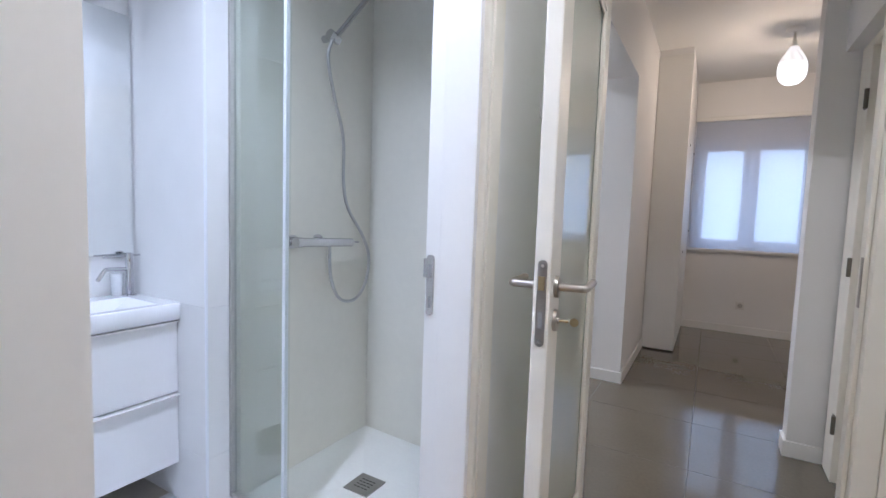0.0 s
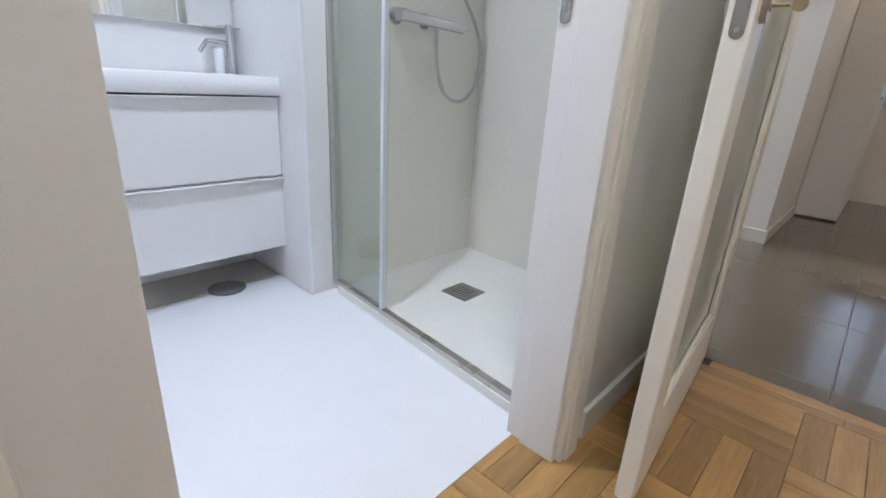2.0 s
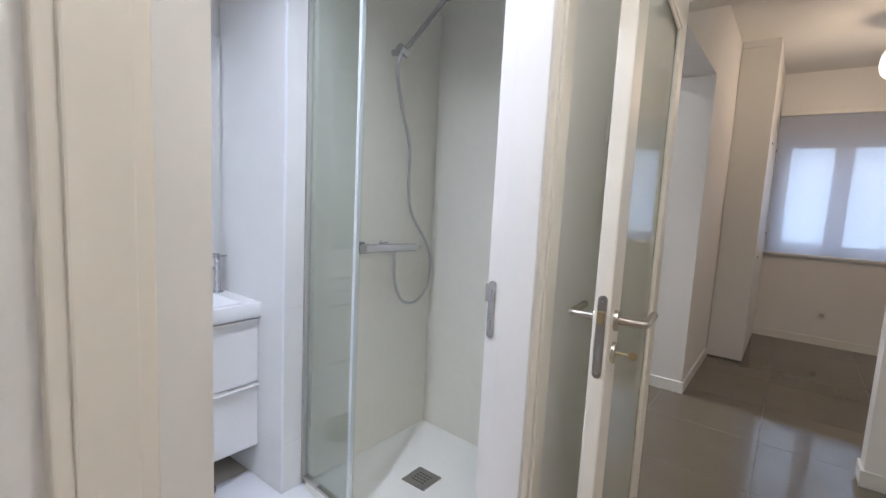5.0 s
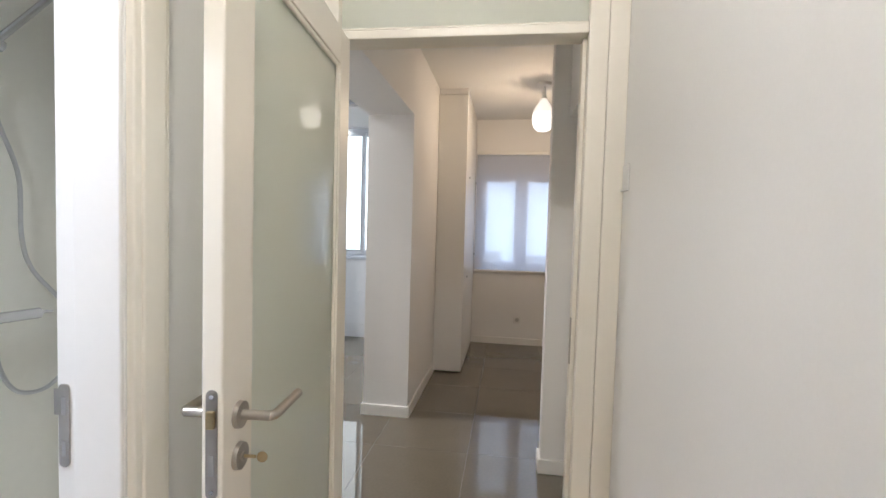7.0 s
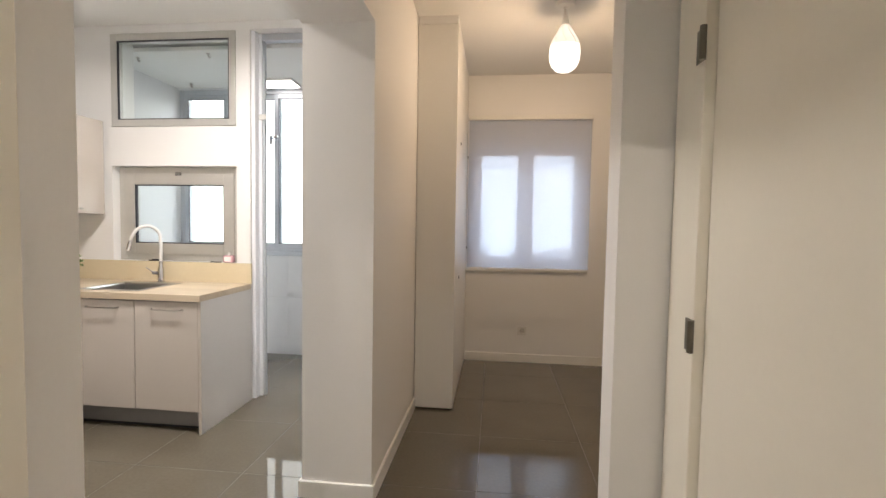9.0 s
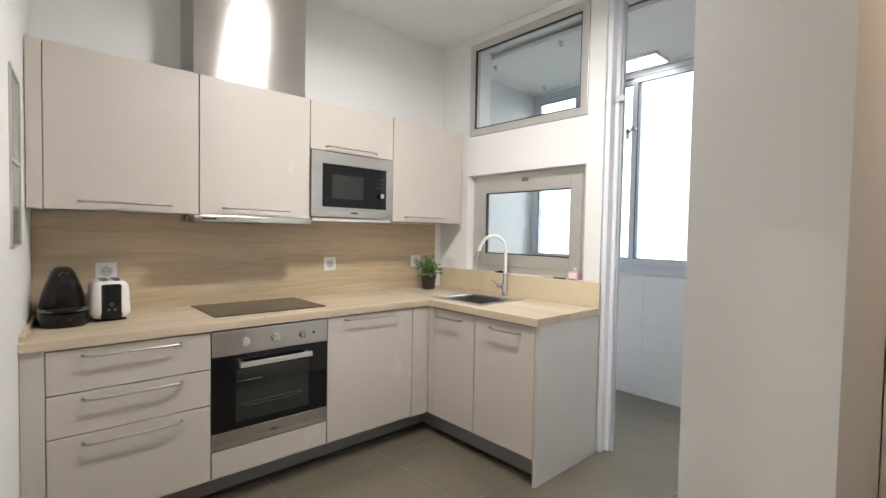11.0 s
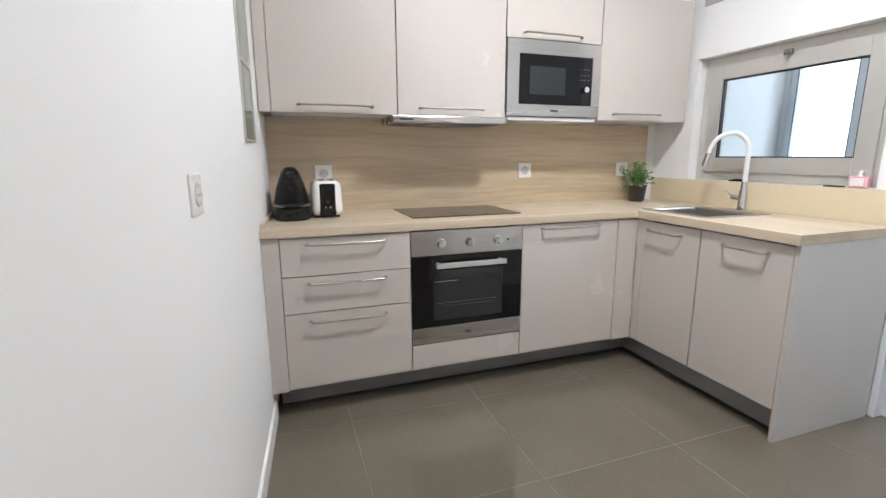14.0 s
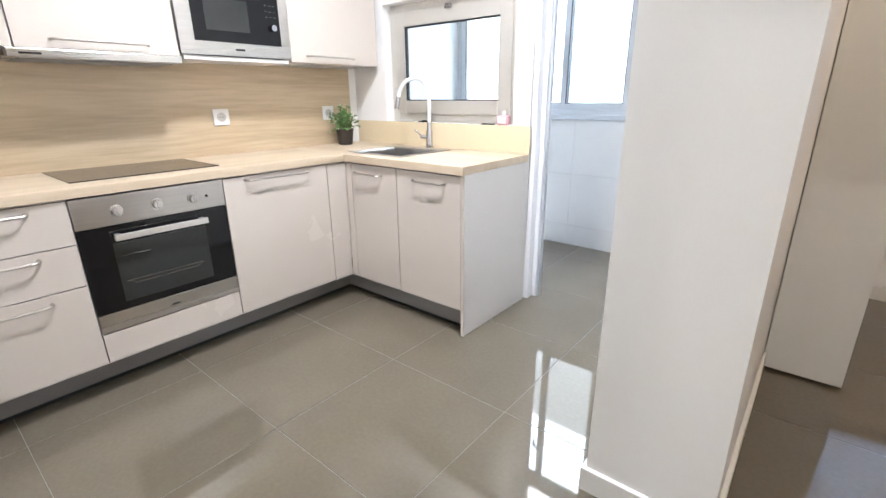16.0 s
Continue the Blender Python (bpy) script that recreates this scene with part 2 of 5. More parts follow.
WHITE_PLASTIC = material("white_plastic", (0.80, 0.79, 0.77), 0.25, 0, 0.015, 10)
GREY_HOLE = material("grey_recess", (0.30, 0.30, 0.30), 0.6, 0, 0.05, 10)
ALU = material("anodised_aluminium", (0.60, 0.59, 0.56), 0.38, 0.55, 0.05, 10, 0.05, 120)
ALU_BLUE = material("painted_aluminium", (0.52, 0.55, 0.60), 0.4, 0.3, 0.04, 10, 0.05, 100)
PVC = material("white_pvc", (0.84, 0.86, 0.90), 0.25, 0, 0.015, 6)
RUBBER = material("black_gasket", (0.02, 0.02, 0.025), 0.6)
UTIL_TILE = material("utility_white_tile", (0.74, 0.75, 0.77), 0.16, 0, 0.02, 4, 0.02, 10)
CLEAR = glass("clear_glass")
SHOWER_GLASS = glass("shower_glass", (0.957, 0.973, 0.963))
MIRROR = material("mirror", (0.93, 0.95, 0.95), 0.012, 1.0, 0.0, 3)
FROST = frosted("frosted_green_glass", (0.88, 0.91, 0.84))
BLOCK_GLASS = material("green_block_glass", (0.30, 0.36, 0.32), 0.10, 0, 0.15, 14, 0.25, 40, coat=0.4)
BLIND = veil("white_blind", (0.88, 0.89, 0.93), 0.42)
LEAF = material("plant_leaf", (0.12, 0.23, 0.065), 0.5, 0, 0.45, 40)
FLOWER = material("pale_bud", (0.66, 0.72, 0.52), 0.6, 0, 0.1, 30)
STEM = material("plant_stem", (0.10, 0.15, 0.05), 0.6, 0, 0.2, 30)
POT = material("dark_pot", (0.035, 0.028, 0.025), 0.5, 0, 0.3, 30, 0.2, 120)
SOIL = material("potting_soil", (0.03, 0.022, 0.016), 0.95, 0, 0.4, 60, 0.6, 120)
PINK = material("pink_soap", (0.75, 0.45, 0.50), 0.15, 0, 0.05, 20, coat=0.4)
LABEL = material("pale_label", (0.80, 0.74, 0.74), 0.5, 0, 0.03, 30)
HOSE = material("ribbed_steel_hose", (0.50, 0.50, 0.50), 0.32, 0.85, 0.05, 30, 0.3, 400)
BRASS = material("brass_key", (0.46, 0.37, 0.22), 0.3, 1.0, 0.1, 30)
LED = glow("led_face", (1.0, 0.97, 0.92), 9.0)
LED_WARM = glow("warm_led_face", (1.0, 0.92, 0.80), 45.0)
OPAL = glow("lit_opal_glass", (1.0, 0.93, 0.82), 2.2)
OPAL_TOP = glow("dim_opal_glass", (1.0, 0.92, 0.80), 1.0)
DRAIN = material("brushed_drain", (0.42, 0.41, 0.39), 0.35, 1.0, 0.08, 20)
# Pale colours for the far ground and buildings, with distance haze painted in.
FAR = material("far_haze_tint", (0.62, 0.66, 0.70), 0.9, 0, 0.05, 0.2)
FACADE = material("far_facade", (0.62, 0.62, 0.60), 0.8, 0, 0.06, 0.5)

# ---- building helpers ----
ORIGIN = {}


def thing(name, place, label, category, group="", kind=""):
    ob = new(name)
    ob.location = place
    ob.empty_display_size = 0.05
    ORIGIN[ob.name] = Vector(place)
    return tagged(ob, label, category, group, kind)


def part(name, bm, mat, parent=None, label="", smooth=False):
    """Links a bmesh, drawn in the world's metres, as one mesh under a thing or a part."""
    o = ORIGIN[parent.name] if parent else Vector((0, 0, 0))
    bmesh.ops.recalc_face_normals(bm, faces=bm.faces)
    bmesh.ops.translate(bm, verts=bm.verts, vec=-o)
    me = bpy.data.meshes.new(name)
    bm.to_mesh(me)
    bm.free()
    me.materials.append(mat)
    if smooth:
        me.polygons.foreach_set("use_smooth", [True] * len(me.polygons))
        me.set_sharp_from_angle(angle=radians(40))
    ob = new(name, me)
    if parent:
        ob.parent = parent
    ORIGIN[ob.name] = o
    if label:
        tagged(ob, label)
    return ob


def setting(name, bm, mat, label, category):
    """A piece of the building, as a mesh at the world's origin."""
    return tagged(part(name, bm, mat), label, category, kind="structure")


def box(bm, x0, x1, y0, y1, z0, z1, bevel=0.0, seg=2):
    r = bmesh.ops.create_cube(bm, size=1.0, matrix=Matrix.LocRotScale(((x0 + x1) / 2, (y0 + y1) / 2, (z0 + z1) / 2), None, (abs(x1 - x0), abs(y1 - y0), abs(z1 - z0))))
    if bevel:
        edges = list({e for v in r["verts"] for e in v.link_edges})
        bmesh.ops.bevel(bm, geom=edges, offset=bevel, segments=seg, affect="EDGES", profile=0.5)
    return bm


def B(*a, **k):
    return box(bmesh.new(), *a, **k)


def prism(bm, poly, z0, z1):
    low = [bm.verts.new((x, y, z0)) for x, y in poly]
    top = [bm.verts.new((x, y, z1)) for x, y in poly]
    bm.faces.new(low[::-1])
    bm.faces.new(top)
    for i in range(len(poly)):
        j = (i + 1) % len(poly)
        bm.faces.new((low[i], low[j], top[j], top[i]))
    return bm


def cyl(bm, a, b, r0, r1=None, seg=20):
    a, b = Vector(a), Vector(b)
    r1 = r0 if r1 is None else r1
    m = Matrix.Translation((a + b) / 2) @ (b - a).to_track_quat("Z", "Y").to_matrix().to_4x4()
    bmesh.ops.create_cone(bm, cap_ends=True, segments=seg, radius1=r0, radius2=r1, depth=(b - a).length, matrix=m)
    return bm


def tube(bm, pts, r, seg=10, steps=5):
    """A round bar along a smooth line through a few points."""
    p = [Vector(q) for q in pts]
    p = [p[0] * 2 - p[1]] + p + [p[-1] * 2 - p[-2]]
    line = []
    for i in range(1, len(p) - 2):
        for k in range(steps):
            t = k / steps
            a, b, c, d = p[i - 1], p[i], p[i + 1], p[i + 2]
            line.append(0.5 * (2 * b + (c - a) * t + (2 * a - 5 * b + 4 * c - d) * t * t + (3 * b - a - 3 * c + d) * t ** 3))
    line.append(p[-2])
    rings, up = [], Vector((0.13, 0.31, 0.94))
    for i, q in enumerate(line):
        d = (line[min(i + 1, len(line) - 1)] - line[max(i - 1, 0)]).normalized()
        s = d.cross(up).normalized()
        u = s.cross(d).normalized()
        up = u
        rings.append([bm.verts.new(q + r * (math.cos(2 * math.pi * k / seg) * s + math.sin(2 * math.pi * k / seg) * u)) for k in range(seg)])
    for a, b in zip(rings, rings[1:]):
        for k in range(seg):
            bm.faces.new((a[k], a[(k + 1) % seg], b[(k + 1) % seg], b[k]))
    bm.faces.new(rings[0][::-1])
    bm.faces.new(rings[-1])
    return bm


def lathe(bm, x, y, profile, seg=32):
    """Turns (radius, z) pairs round the upright axis at x, y."""
    rings = []
    for r, z in profile:
        rings.append([bm.verts.new((x + r * math.cos(2 * math.pi * k / seg), y + r * math.sin(2 * math.pi * k / seg), z)) for k in range(seg)])
    for a, b in zip(rings, rings[1:]):
        for k in range(seg):
            bm.faces.new((a[k], a[(k + 1) % seg], b[(k + 1) % seg], b[k]))
    bm.faces.new(rings[0][::-1])
    bm.faces.new(rings[-1])
    return bm


def frame_y(bm, x0, x1, z0, z1, y0, y1, w, bevel=0.003):
    """A frame that stands across y."""
    box(bm, x0, x0 + w, y0, y1, z0, z1, bevel)
    box(bm, x1 - w, x1, y0, y1, z0, z1, bevel)
    box(bm, x0 + w, x1 - w, y0, y1, z0, z0 + w, bevel)
    box(bm, x0 + w, x1 - w, y0, y1, z1 - w, z1, bevel)
    return bm


def turned(ob, place, degrees):
    """Turns a thing about the upright line through a place."""
    ob.matrix_world = Matrix.Translation(place) @ pose(0, 0, 0, 0, 0, degrees) @ Matrix.Translation(-Vector(place)) @ ob.matrix_basis
    return ob


# ---- the setting ----
H, H_BATH, H_UTIL = 2.86, 2.66, 2.78
LEAN = -0.08  # the partition between shower and kitchen is out of square by this slope


def party(x):
    return -0.618 + LEAN * (x + 0.57)


def inner(x):
    return -0.911 - 0.07 * (x - 1.03)


floor = setting("floor", prism(bmesh.new(), [(-0.7, -1.055), (5.6, -1.055), (5.6, 3.5), (-0.7, 3.5)], -0.12, -0.0012), GROUT, "pale grey joints between polished grey floor tiles", "floor")
floor_corridor = setting("floor_corridor", B(2.045, 3.6, -4.6, -1.0552, -0.12, -0.006), PARQUET_BED, "warm oak mosaic parquet floor of the corridor", "floor")
setting("floor_bathroom", B(0.2, 2.045, -3.4, -1.725, -0.12, 0.003), BATH_FLOOR, "glossy white bathroom floor", "floor")
setting("floor_vanity_strip", B(0.2, 0.70, -3.4, -1.83, 0.004, 0.006), material("beige_floor_strip", (0.50, 0.46, 0.40), 0.3, 0, 0.05, 5), "beige floor strip under the vanity", "floor")

setting("wall_kitchen_back", B(-0.80, -0.585, -0.95, 2.19, -0.02, H + 0.1), WALL, "smooth white kitchen wall behind the cabinets", "wall")
setting("wall_kitchen_partition", prism(bmesh.new(), [(-0.585, party(-0.585)), (-0.585, inner(-0.585) + 0.01), (2.17, inner(2.17) + 0.01), (2.17, -0.965), (2.19, -0.965), (2.19, party(2.19))], -0.02, H + 0.1), WALL, "smooth white wall beside the kitchen units", "wall")

# kitchen wall with the two windows and the way to the utility room
YW0, YW1 = 1.955, 2.19
bm = bmesh.new()
for a in ((-0.585, -0.27, -0.02, H + 0.1), (0.76, 0.87, -0.02, H + 0.1), (-0.27, 0.76, -0.02, 1.05), (-0.27, 0.76, 1.79, 2.09), (-0.27, 0.76, 2.80, H + 0.1), (0.87, 1.79, 2.80, H + 0.1)):
    box(bm, a[0], a[1], YW0, YW1, a[2], a[3])
setting("wall_kitchen_window", bm, WALL, "white kitchen wall with two windows to the utility room", "wall")

setting("wall_hall_pillar", B(1.785, 2.14, 0.785, 3.30, -0.02, H + 0.1), WALL, "white wall end between kitchen and hall", "wall")
setting("beam_kitchen_opening", B(1.785, 2.14, -0.80, 0.784, 2.313, H + 0.1), WALL, "white beam above the kitchen opening", "beam")

# hall window wall
WX0, WX1, WZ0, WZ1 = 2.46, 3.60, 0.95, 2.20
bm = bmesh.new()
for a in ((1.73, WX0, -0.02, H + 0.1), (WX1, 5.6, -0.02, H + 0.1), (WX0, WX1, -0.02, WZ0), (WX0, WX1, WZ1, H + 0.1)):
    box(bm, a[0], a[1], 3.30, 3.52, a[2], a[3])
setting("wall_hall_window", bm, WALL, "white wall with the blind-covered window", "wall")
setting("wall_hall_east", B(5.6, 5.8, 0.15, 3.52, -0.02, H + 0.1), WALL, "plain white hall wall", "wall")
setting("wall_hall_stub", B(3.105, 5.6, 0.155, 0.30, -0.02, H + 0.1), WALL, "white wall end beside the hall door", "wall")

# east side: the recessed hall door
bm = bmesh.new()
box(bm, 3.33, 3.50, -1.06, 0.155, -0.02, H + 0.1)
box(bm, 3.20, 3.33, -0.93, 0.155, 2.14, H + 0.1)
setting("wall_hall_door", bm, WALL, "white wall round the recessed hall door", "wall")

# corridor walls
bm = bmesh.new()
for a in ((-4.6, -2.845, -0.02, H), (-1.84, -0.97, -0.02, H), (-2.845, -1.84, 2.15, H)):
    box(bm, 2.03, 2.17, a[0], a[1], a[2], a[3])
setting("wall_corridor_west", bm, WALL, "cream white corridor wall with the bathroom doorway", "wall")
setting("wall_corridor_east", B(3.235, 3.45, -4.6, -1.063, -0.02, H), WALL, "plain cream white corridor wall", "wall")
setting("wall_corridor_south", B(2.0, 3.5, -4.8, -4.6, -0.02, H), WALL, "plain corridor end wall", "wall")

# bathroom and shower
setting("wall_bath_west", B(0.20, 0.44, -3.4, -1.6, -0.02, H_BATH), BATH_TILE, "white tiled wall behind the vanity", "wall")
setting("wall_bath_south", B(0.20, 2.03, -3.6, -3.4, -0.02, H_BATH), BATH_TILE, "white tiled bathroom wall", "wall")
setting("wall_bath_column", B(0.40, 0.975, -1.835, -1.715, -0.02, H_BATH), BATH_TILE, "white tiled wall end between vanity and shower", "wall")
setting("wall_shower_west", prism(bmesh.new(), [(0.80, -1.715), (1.02, -1.715), (1.033, -0.90), (0.80, -0.90)], -0.02, H_BATH), SHOWER_TILE, "pale tiled shower wall", "wall")
setting("wall_shower_north", prism(bmesh.new(), [(1.0, inner(1.0)), (2.03, inner(2.03)), (2.03, inner(2.03) + 0.012), (1.0, inner(1.0) + 0.012)], -0.02, H_BATH), SHOWER_TILE, "pale tiled shower wall", "wall")
setting("wall_bath_inner", B(2.022, 2.03, -1.84, -0.985, 0.0, H_BATH), SHOWER_TILE, "pale tiled wall at the shower's end", "wall")

# utility room
setting("wall_utility_west", B(-0.80, -0.60, 2.19, 3.4, -0.02, H_UTIL), UTIL_TILE, "white tiled utility wall", "wall")
UX0, UX1, UZ0, UZ1, UY = -0.60, 1.25, 1.06, 2.73, 3.18
bm = bmesh.new()
for a in ((UX0, 1.79, -0.02, UZ0), (UX0, 1.79, UZ1, H_UTIL), (UX1, 1.79, UZ0, UZ1)):
    box(bm, a[0], a[1], UY, UY + 0.16, a[2], a[3])
setting("wall_utility_north", bm, UTIL_TILE, "white tiled utility wall under a wide window", "wall")

# ceilings
setting("ceiling", B(-0.585, 5.7, -1.06, 3.4, H, H + 0.05), CEIL, "flat white ceiling of kitchen and hall", "ceiling")
setting("ceiling_corridor", B(2.0, 3.5, -4.7, -1.06, H - 0.004, H + 0.05), CEIL, "flat white corridor ceiling", "ceiling")
setting("ceiling_bath", B(0.2, 2.03, -3.5, -0.80, H_BATH - 0.03, H_BATH + 0.1), CEIL, "flat white bathroom ceiling", "ceiling")
setting("ceiling_utility", B(-0.7, 1.79, 2.19, 3.3, H_UTIL - 0.03, H_UTIL), CEIL, "flat white utility ceiling", "ceiling")
# Added above the ceilings, never in view, to block sky and sun.
setting("light_block_slab", B(-1.0, 6.0, -5.0, 3.6, H + 0.12, H + 0.3), WALL, "unseen slab added over the flat to keep outside light out", "roof")


def skirting(name, poly, label="white painted skirting board"):
    bm = prism(bmesh.new(), poly, 0.0, 0.085)
    top = [e for e in bm.edges if all(v.co.z > 0.08 for v in e.verts)]
    bmesh.ops.bevel(bm, geom=top, offset=0.003, segments=2, affect="EDGES", profile=0.5)
    return setting(name, bm, WHITE_ENAMEL, label, "skirting")


S = 0.014
skirting("baseboard_pillar", [(1.785 - S, 0.785 - S), (2.14 + S, 0.785 - S), (2.14 + S, 1.965), (2.14, 1.965), (2.14, 0.785), (1.785, 0.785), (1.785, 1.95), (1.785 - S, 1.95)])
skirting("baseboard_window", [(2.445, 3.30), (2.445, 3.30 - S), (5.6, 3.30 - S), (5.6, 3.30)])
skirting("baseboard_stub", [(3.105 - S, 0.155 - S), (3.26, 0.155 - S), (3.26, 0.155), (3.105, 0.155), (3.105, 0.30), (3.105 - S, 0.30)])
skirting("baseboard_partition", [(-0.05, party(-0.05)), (2.19, party(2.19)), (2.19, party(2.19) + S), (-0.05, party(-0.05) + S)])
skirting("baseboard_corridor", [(2.17, -1.77), (2.17 + S, -1.77), (2.17 + S, -1.065), (2.17, -1.065)])
skirting("baseboard_corridor_east", [(3.235, -4.6), (3.235 - S, -4.6), (3.235 - S, -1.10), (3.235, -1.10)])


# ---- kitchen: base units ----
def bar_handle(parent, a, b, out, label="brushed steel bar handle"):
    """A flat bar on two slanting feet; a and b are the ends on the door, out the way it stands off."""
    a, b, out = Vector(a), Vector(b), Vector(out)
    d = (b - a).normalized()
    bm = bmesh.new()
    tube(bm, [a, a + out * 0.7 + d * 0.008, a + out + d * 0.030, (a + b) / 2 + out, b + out - d * 0.030, b + out * 0.7 - d * 0.008, b], 0.0052, 8, 4)
    cyl(bm, a - out * 0.02, a + out * 0.12, 0.0085, seg=12)
    cyl(bm, b - out * 0.02, b + out * 0.12, 0.0085, seg=12)
    return part("handle", bm, NICKEL, parent, label, smooth=True)


OUT_X, OUT_Y = (0.030, 0, 0), (0, -0.030, 0)

unit = thing("drawer_unit", (-0.30, -0.295, 0.14), "greige gloss drawer unit with three drawers under the worktop", "cabinet", "base units")
part("body", B(-0.56, -0.021, -0.588, -0.002, 0.14, 0.858), GREIGE_SIDE, unit)
for z0, z1, hz in ((0.682, 0.853, 0.824), (0.511, 0.678, 0.648), (0.152, 0.507, 0.470)):
    d = part("drawer_front", B(-0.019, 0.0, -0.587, -0.003, z0, z1, bevel=0.0015), GREIGE, unit)
    bar_handle(d, (0.0, -0.475, hz), (0.0, -0.125, hz), OUT_X)

fill = thing("filler_panel", (-0.30, -0.62, 0.14), "narrow greige filler panel against the wall", "panel")
part("panel", B(-0.40, -0.002, party(0) + 0.002, -0.590, 0.14, 0.858, bevel=0.001), GREIGE, fill)

unit = thing("oven_housing", (-0.30, 0.2975, 0.14), "greige gloss oven housing with a low panel", "cabinet", "base units")
bm = bmesh.new()
box(bm, -0.56, -0.02, 0.0005, 0.003, 0.14, 0.858)
box(bm, -0.56, -0.02, 0.594, 0.5965, 0.14, 0.858)
box(bm, -0.56, -0.02, 0.004, 0.593, 0.14, 0.270)
part("body", bm, GREIGE_SIDE, unit)
part("lower_panel", B(-0.019, 0.0, 0.002, 0.595, 0.152, 0.279, bevel=0.0015), GREIGE, unit)


def oven():
    ov = thing("oven", (-0.25, 0.2975, 0.282), "built-in stainless steel oven with black glass door", "oven")
    part("body", B(-0.54, -0.022, 0.012, 0.585, 0.282, 0.845), BLACK_MATT, ov)
    panel = part("control_panel", B(-0.022, 0.003, 0.002, 0.595, 0.732, 0.852, bevel=0.002), STEEL, ov, "brushed steel control panel")
    for y in (0.15, 0.30, 0.45):
        bm = bmesh.new()
        cyl(bm, (0.002, y, 0.79), (0.008, y, 0.79), 0.024, seg=24)
        cyl(bm, (0.008, y, 0.79), (0.030, y, 0.79), 0.018, 0.016, seg=24)
        box(bm, 0.028, 0.034, y - 0.004, y + 0.004, 0.775, 0.805, 0.001, 1)
        part("knob", bm, STEEL_V, panel, "round steel knob", smooth=True)
    part("indicator_lamp", cyl(bmesh.new(), (0.002, 0.512, 0.79), (0.006, 0.512, 0.79), 0.006, seg=14), BLACK_PLASTIC, panel)
    door = part("door", B(-0.020, 0.004, 0.002, 0.595, 0.368, 0.728, bevel=0.002), BLACK_GLASS, ov, "black glass oven door")
    part("window", B(0.0042, 0.0052, 0.11, 0.485, 0.40, 0.655, bevel=0.0004, seg=1), OVEN_WINDOW, door, "dark see-through oven window")
    bm = bmesh.new()
    for z, y0, y1 in ((0.488, 0.13, 0.45), (0.472, 0.165, 0.42), (0.600, 0.11, 0.24)):
        cyl(bm, (0.0056, y0, z), (0.0056, y1, z), 0.0016, seg=6)
    cyl(bm, (0.0056, 0.42, 0.472), (0.0056, 0.45, 0.488), 0.0016, seg=6)
    cyl(bm, (0.0056, 0.165, 0.472), (0.0056, 0.14, 0.488), 0.0016, seg=6)
    part("wire_rack", bm, CHROME, door, "chrome wire rack behind the glass")
    bm = box(bmesh.new(), 0.036, 0.050, 0.115, 0.485, 0.674, 0.699, 0.002)
    box(bm, 0.004, 0.040, 0.122, 0.142, 0.678, 0.696, 0.001, 1)
    box(bm, 0.004, 0.040, 0.458, 0.478, 0.678, 0.696, 0.001, 1)
    part("door_handle", bm, material("satin_aluminium", (0.74, 0.73, 0.71), 0.3, 0.9, 0.03, 20), door, "flat aluminium handle bar")
    low = part("lower_trim", B(-0.020, 0.003, 0.002, 0.595, 0.285, 0.365, bevel=0.0015), STEEL, ov, "brushed steel strip")
    part("badge", B(0.003, 0.0036, 0.28, 0.315, 0.318, 0.328), BLACK_PLASTIC, low, "small dark maker's mark")


oven()

unit = thing("dishwasher_cabinet", (-0.30, 0.90, 0.14), "greige gloss cabinet with one full-height door", "cabinet", "base units")
part("body", B(-0.56, -0.021, 0.600, 1.198, 0.14, 0.858), GREIGE_SIDE, unit)
d = part("door", B(-0.019, 0.0, 0.600, 1.197, 0.152, 0.853, bevel=0.0015), GREIGE, unit)
bar_handle(d, (0.0, 0.71, 0.832), (0.0, 1.07, 0.832), OUT_X)

fill = thing("corner_post", (-0.01, 1.27, 0.14), "greige corner post between the two runs of units", "panel")
bm = box(bmesh.new(), -0.019, 0.0, 1.203, 1.334, 0.145, 0.853, 0.001)
part("panel", bm, GREIGE, fill)
part("return_panel", B(0.0015, 0.050, 1.335, 1.353, 0.145, 0.853, bevel=0.001), GREIGE, fill)

for name, x0, x1, hx0, hx1, lab in (("sink_cabinet", 0.052, 0.418, 0.085, 0.305, "greige gloss sink cabinet with one door"), ("end_cabinet", 0.424, 0.858, 0.545, 0.755, "greige gloss end cabinet with one door")):
    unit = thing(name, ((x0 + x1) / 2, 1.65, 0.14), lab, "cabinet", "base units")
    part("body", B(x0, x1, 1.356, 1.93, 0.14, 0.70 if name == "sink_cabinet" else 0.858), GREIGE_SIDE, unit)
    d = part("door", B(x0 + 0.001, x1 - 0.001, 1.335, 1.354, 0.145, 0.850, bevel=0.0015), GREIGE, unit)
    bar_handle(d, (hx0, 1.335, 0.802), (hx1, 1.335, 0.802), OUT_Y)
side = thing("kitchen_gable", (0.869, 1.64, 0.0), "pale greige end panel of the kitchen run", "panel")
part("panel", B(0.860, 0.878, 1.337, 1.953, 0.0, 0.858, bevel=0.001), GREIGE_SIDE, side)
part("edge_band", B(0.860, 0.878, 1.335, 1.3368, 0.0, 0.858), GREIGE, side, "glossy front edge band")

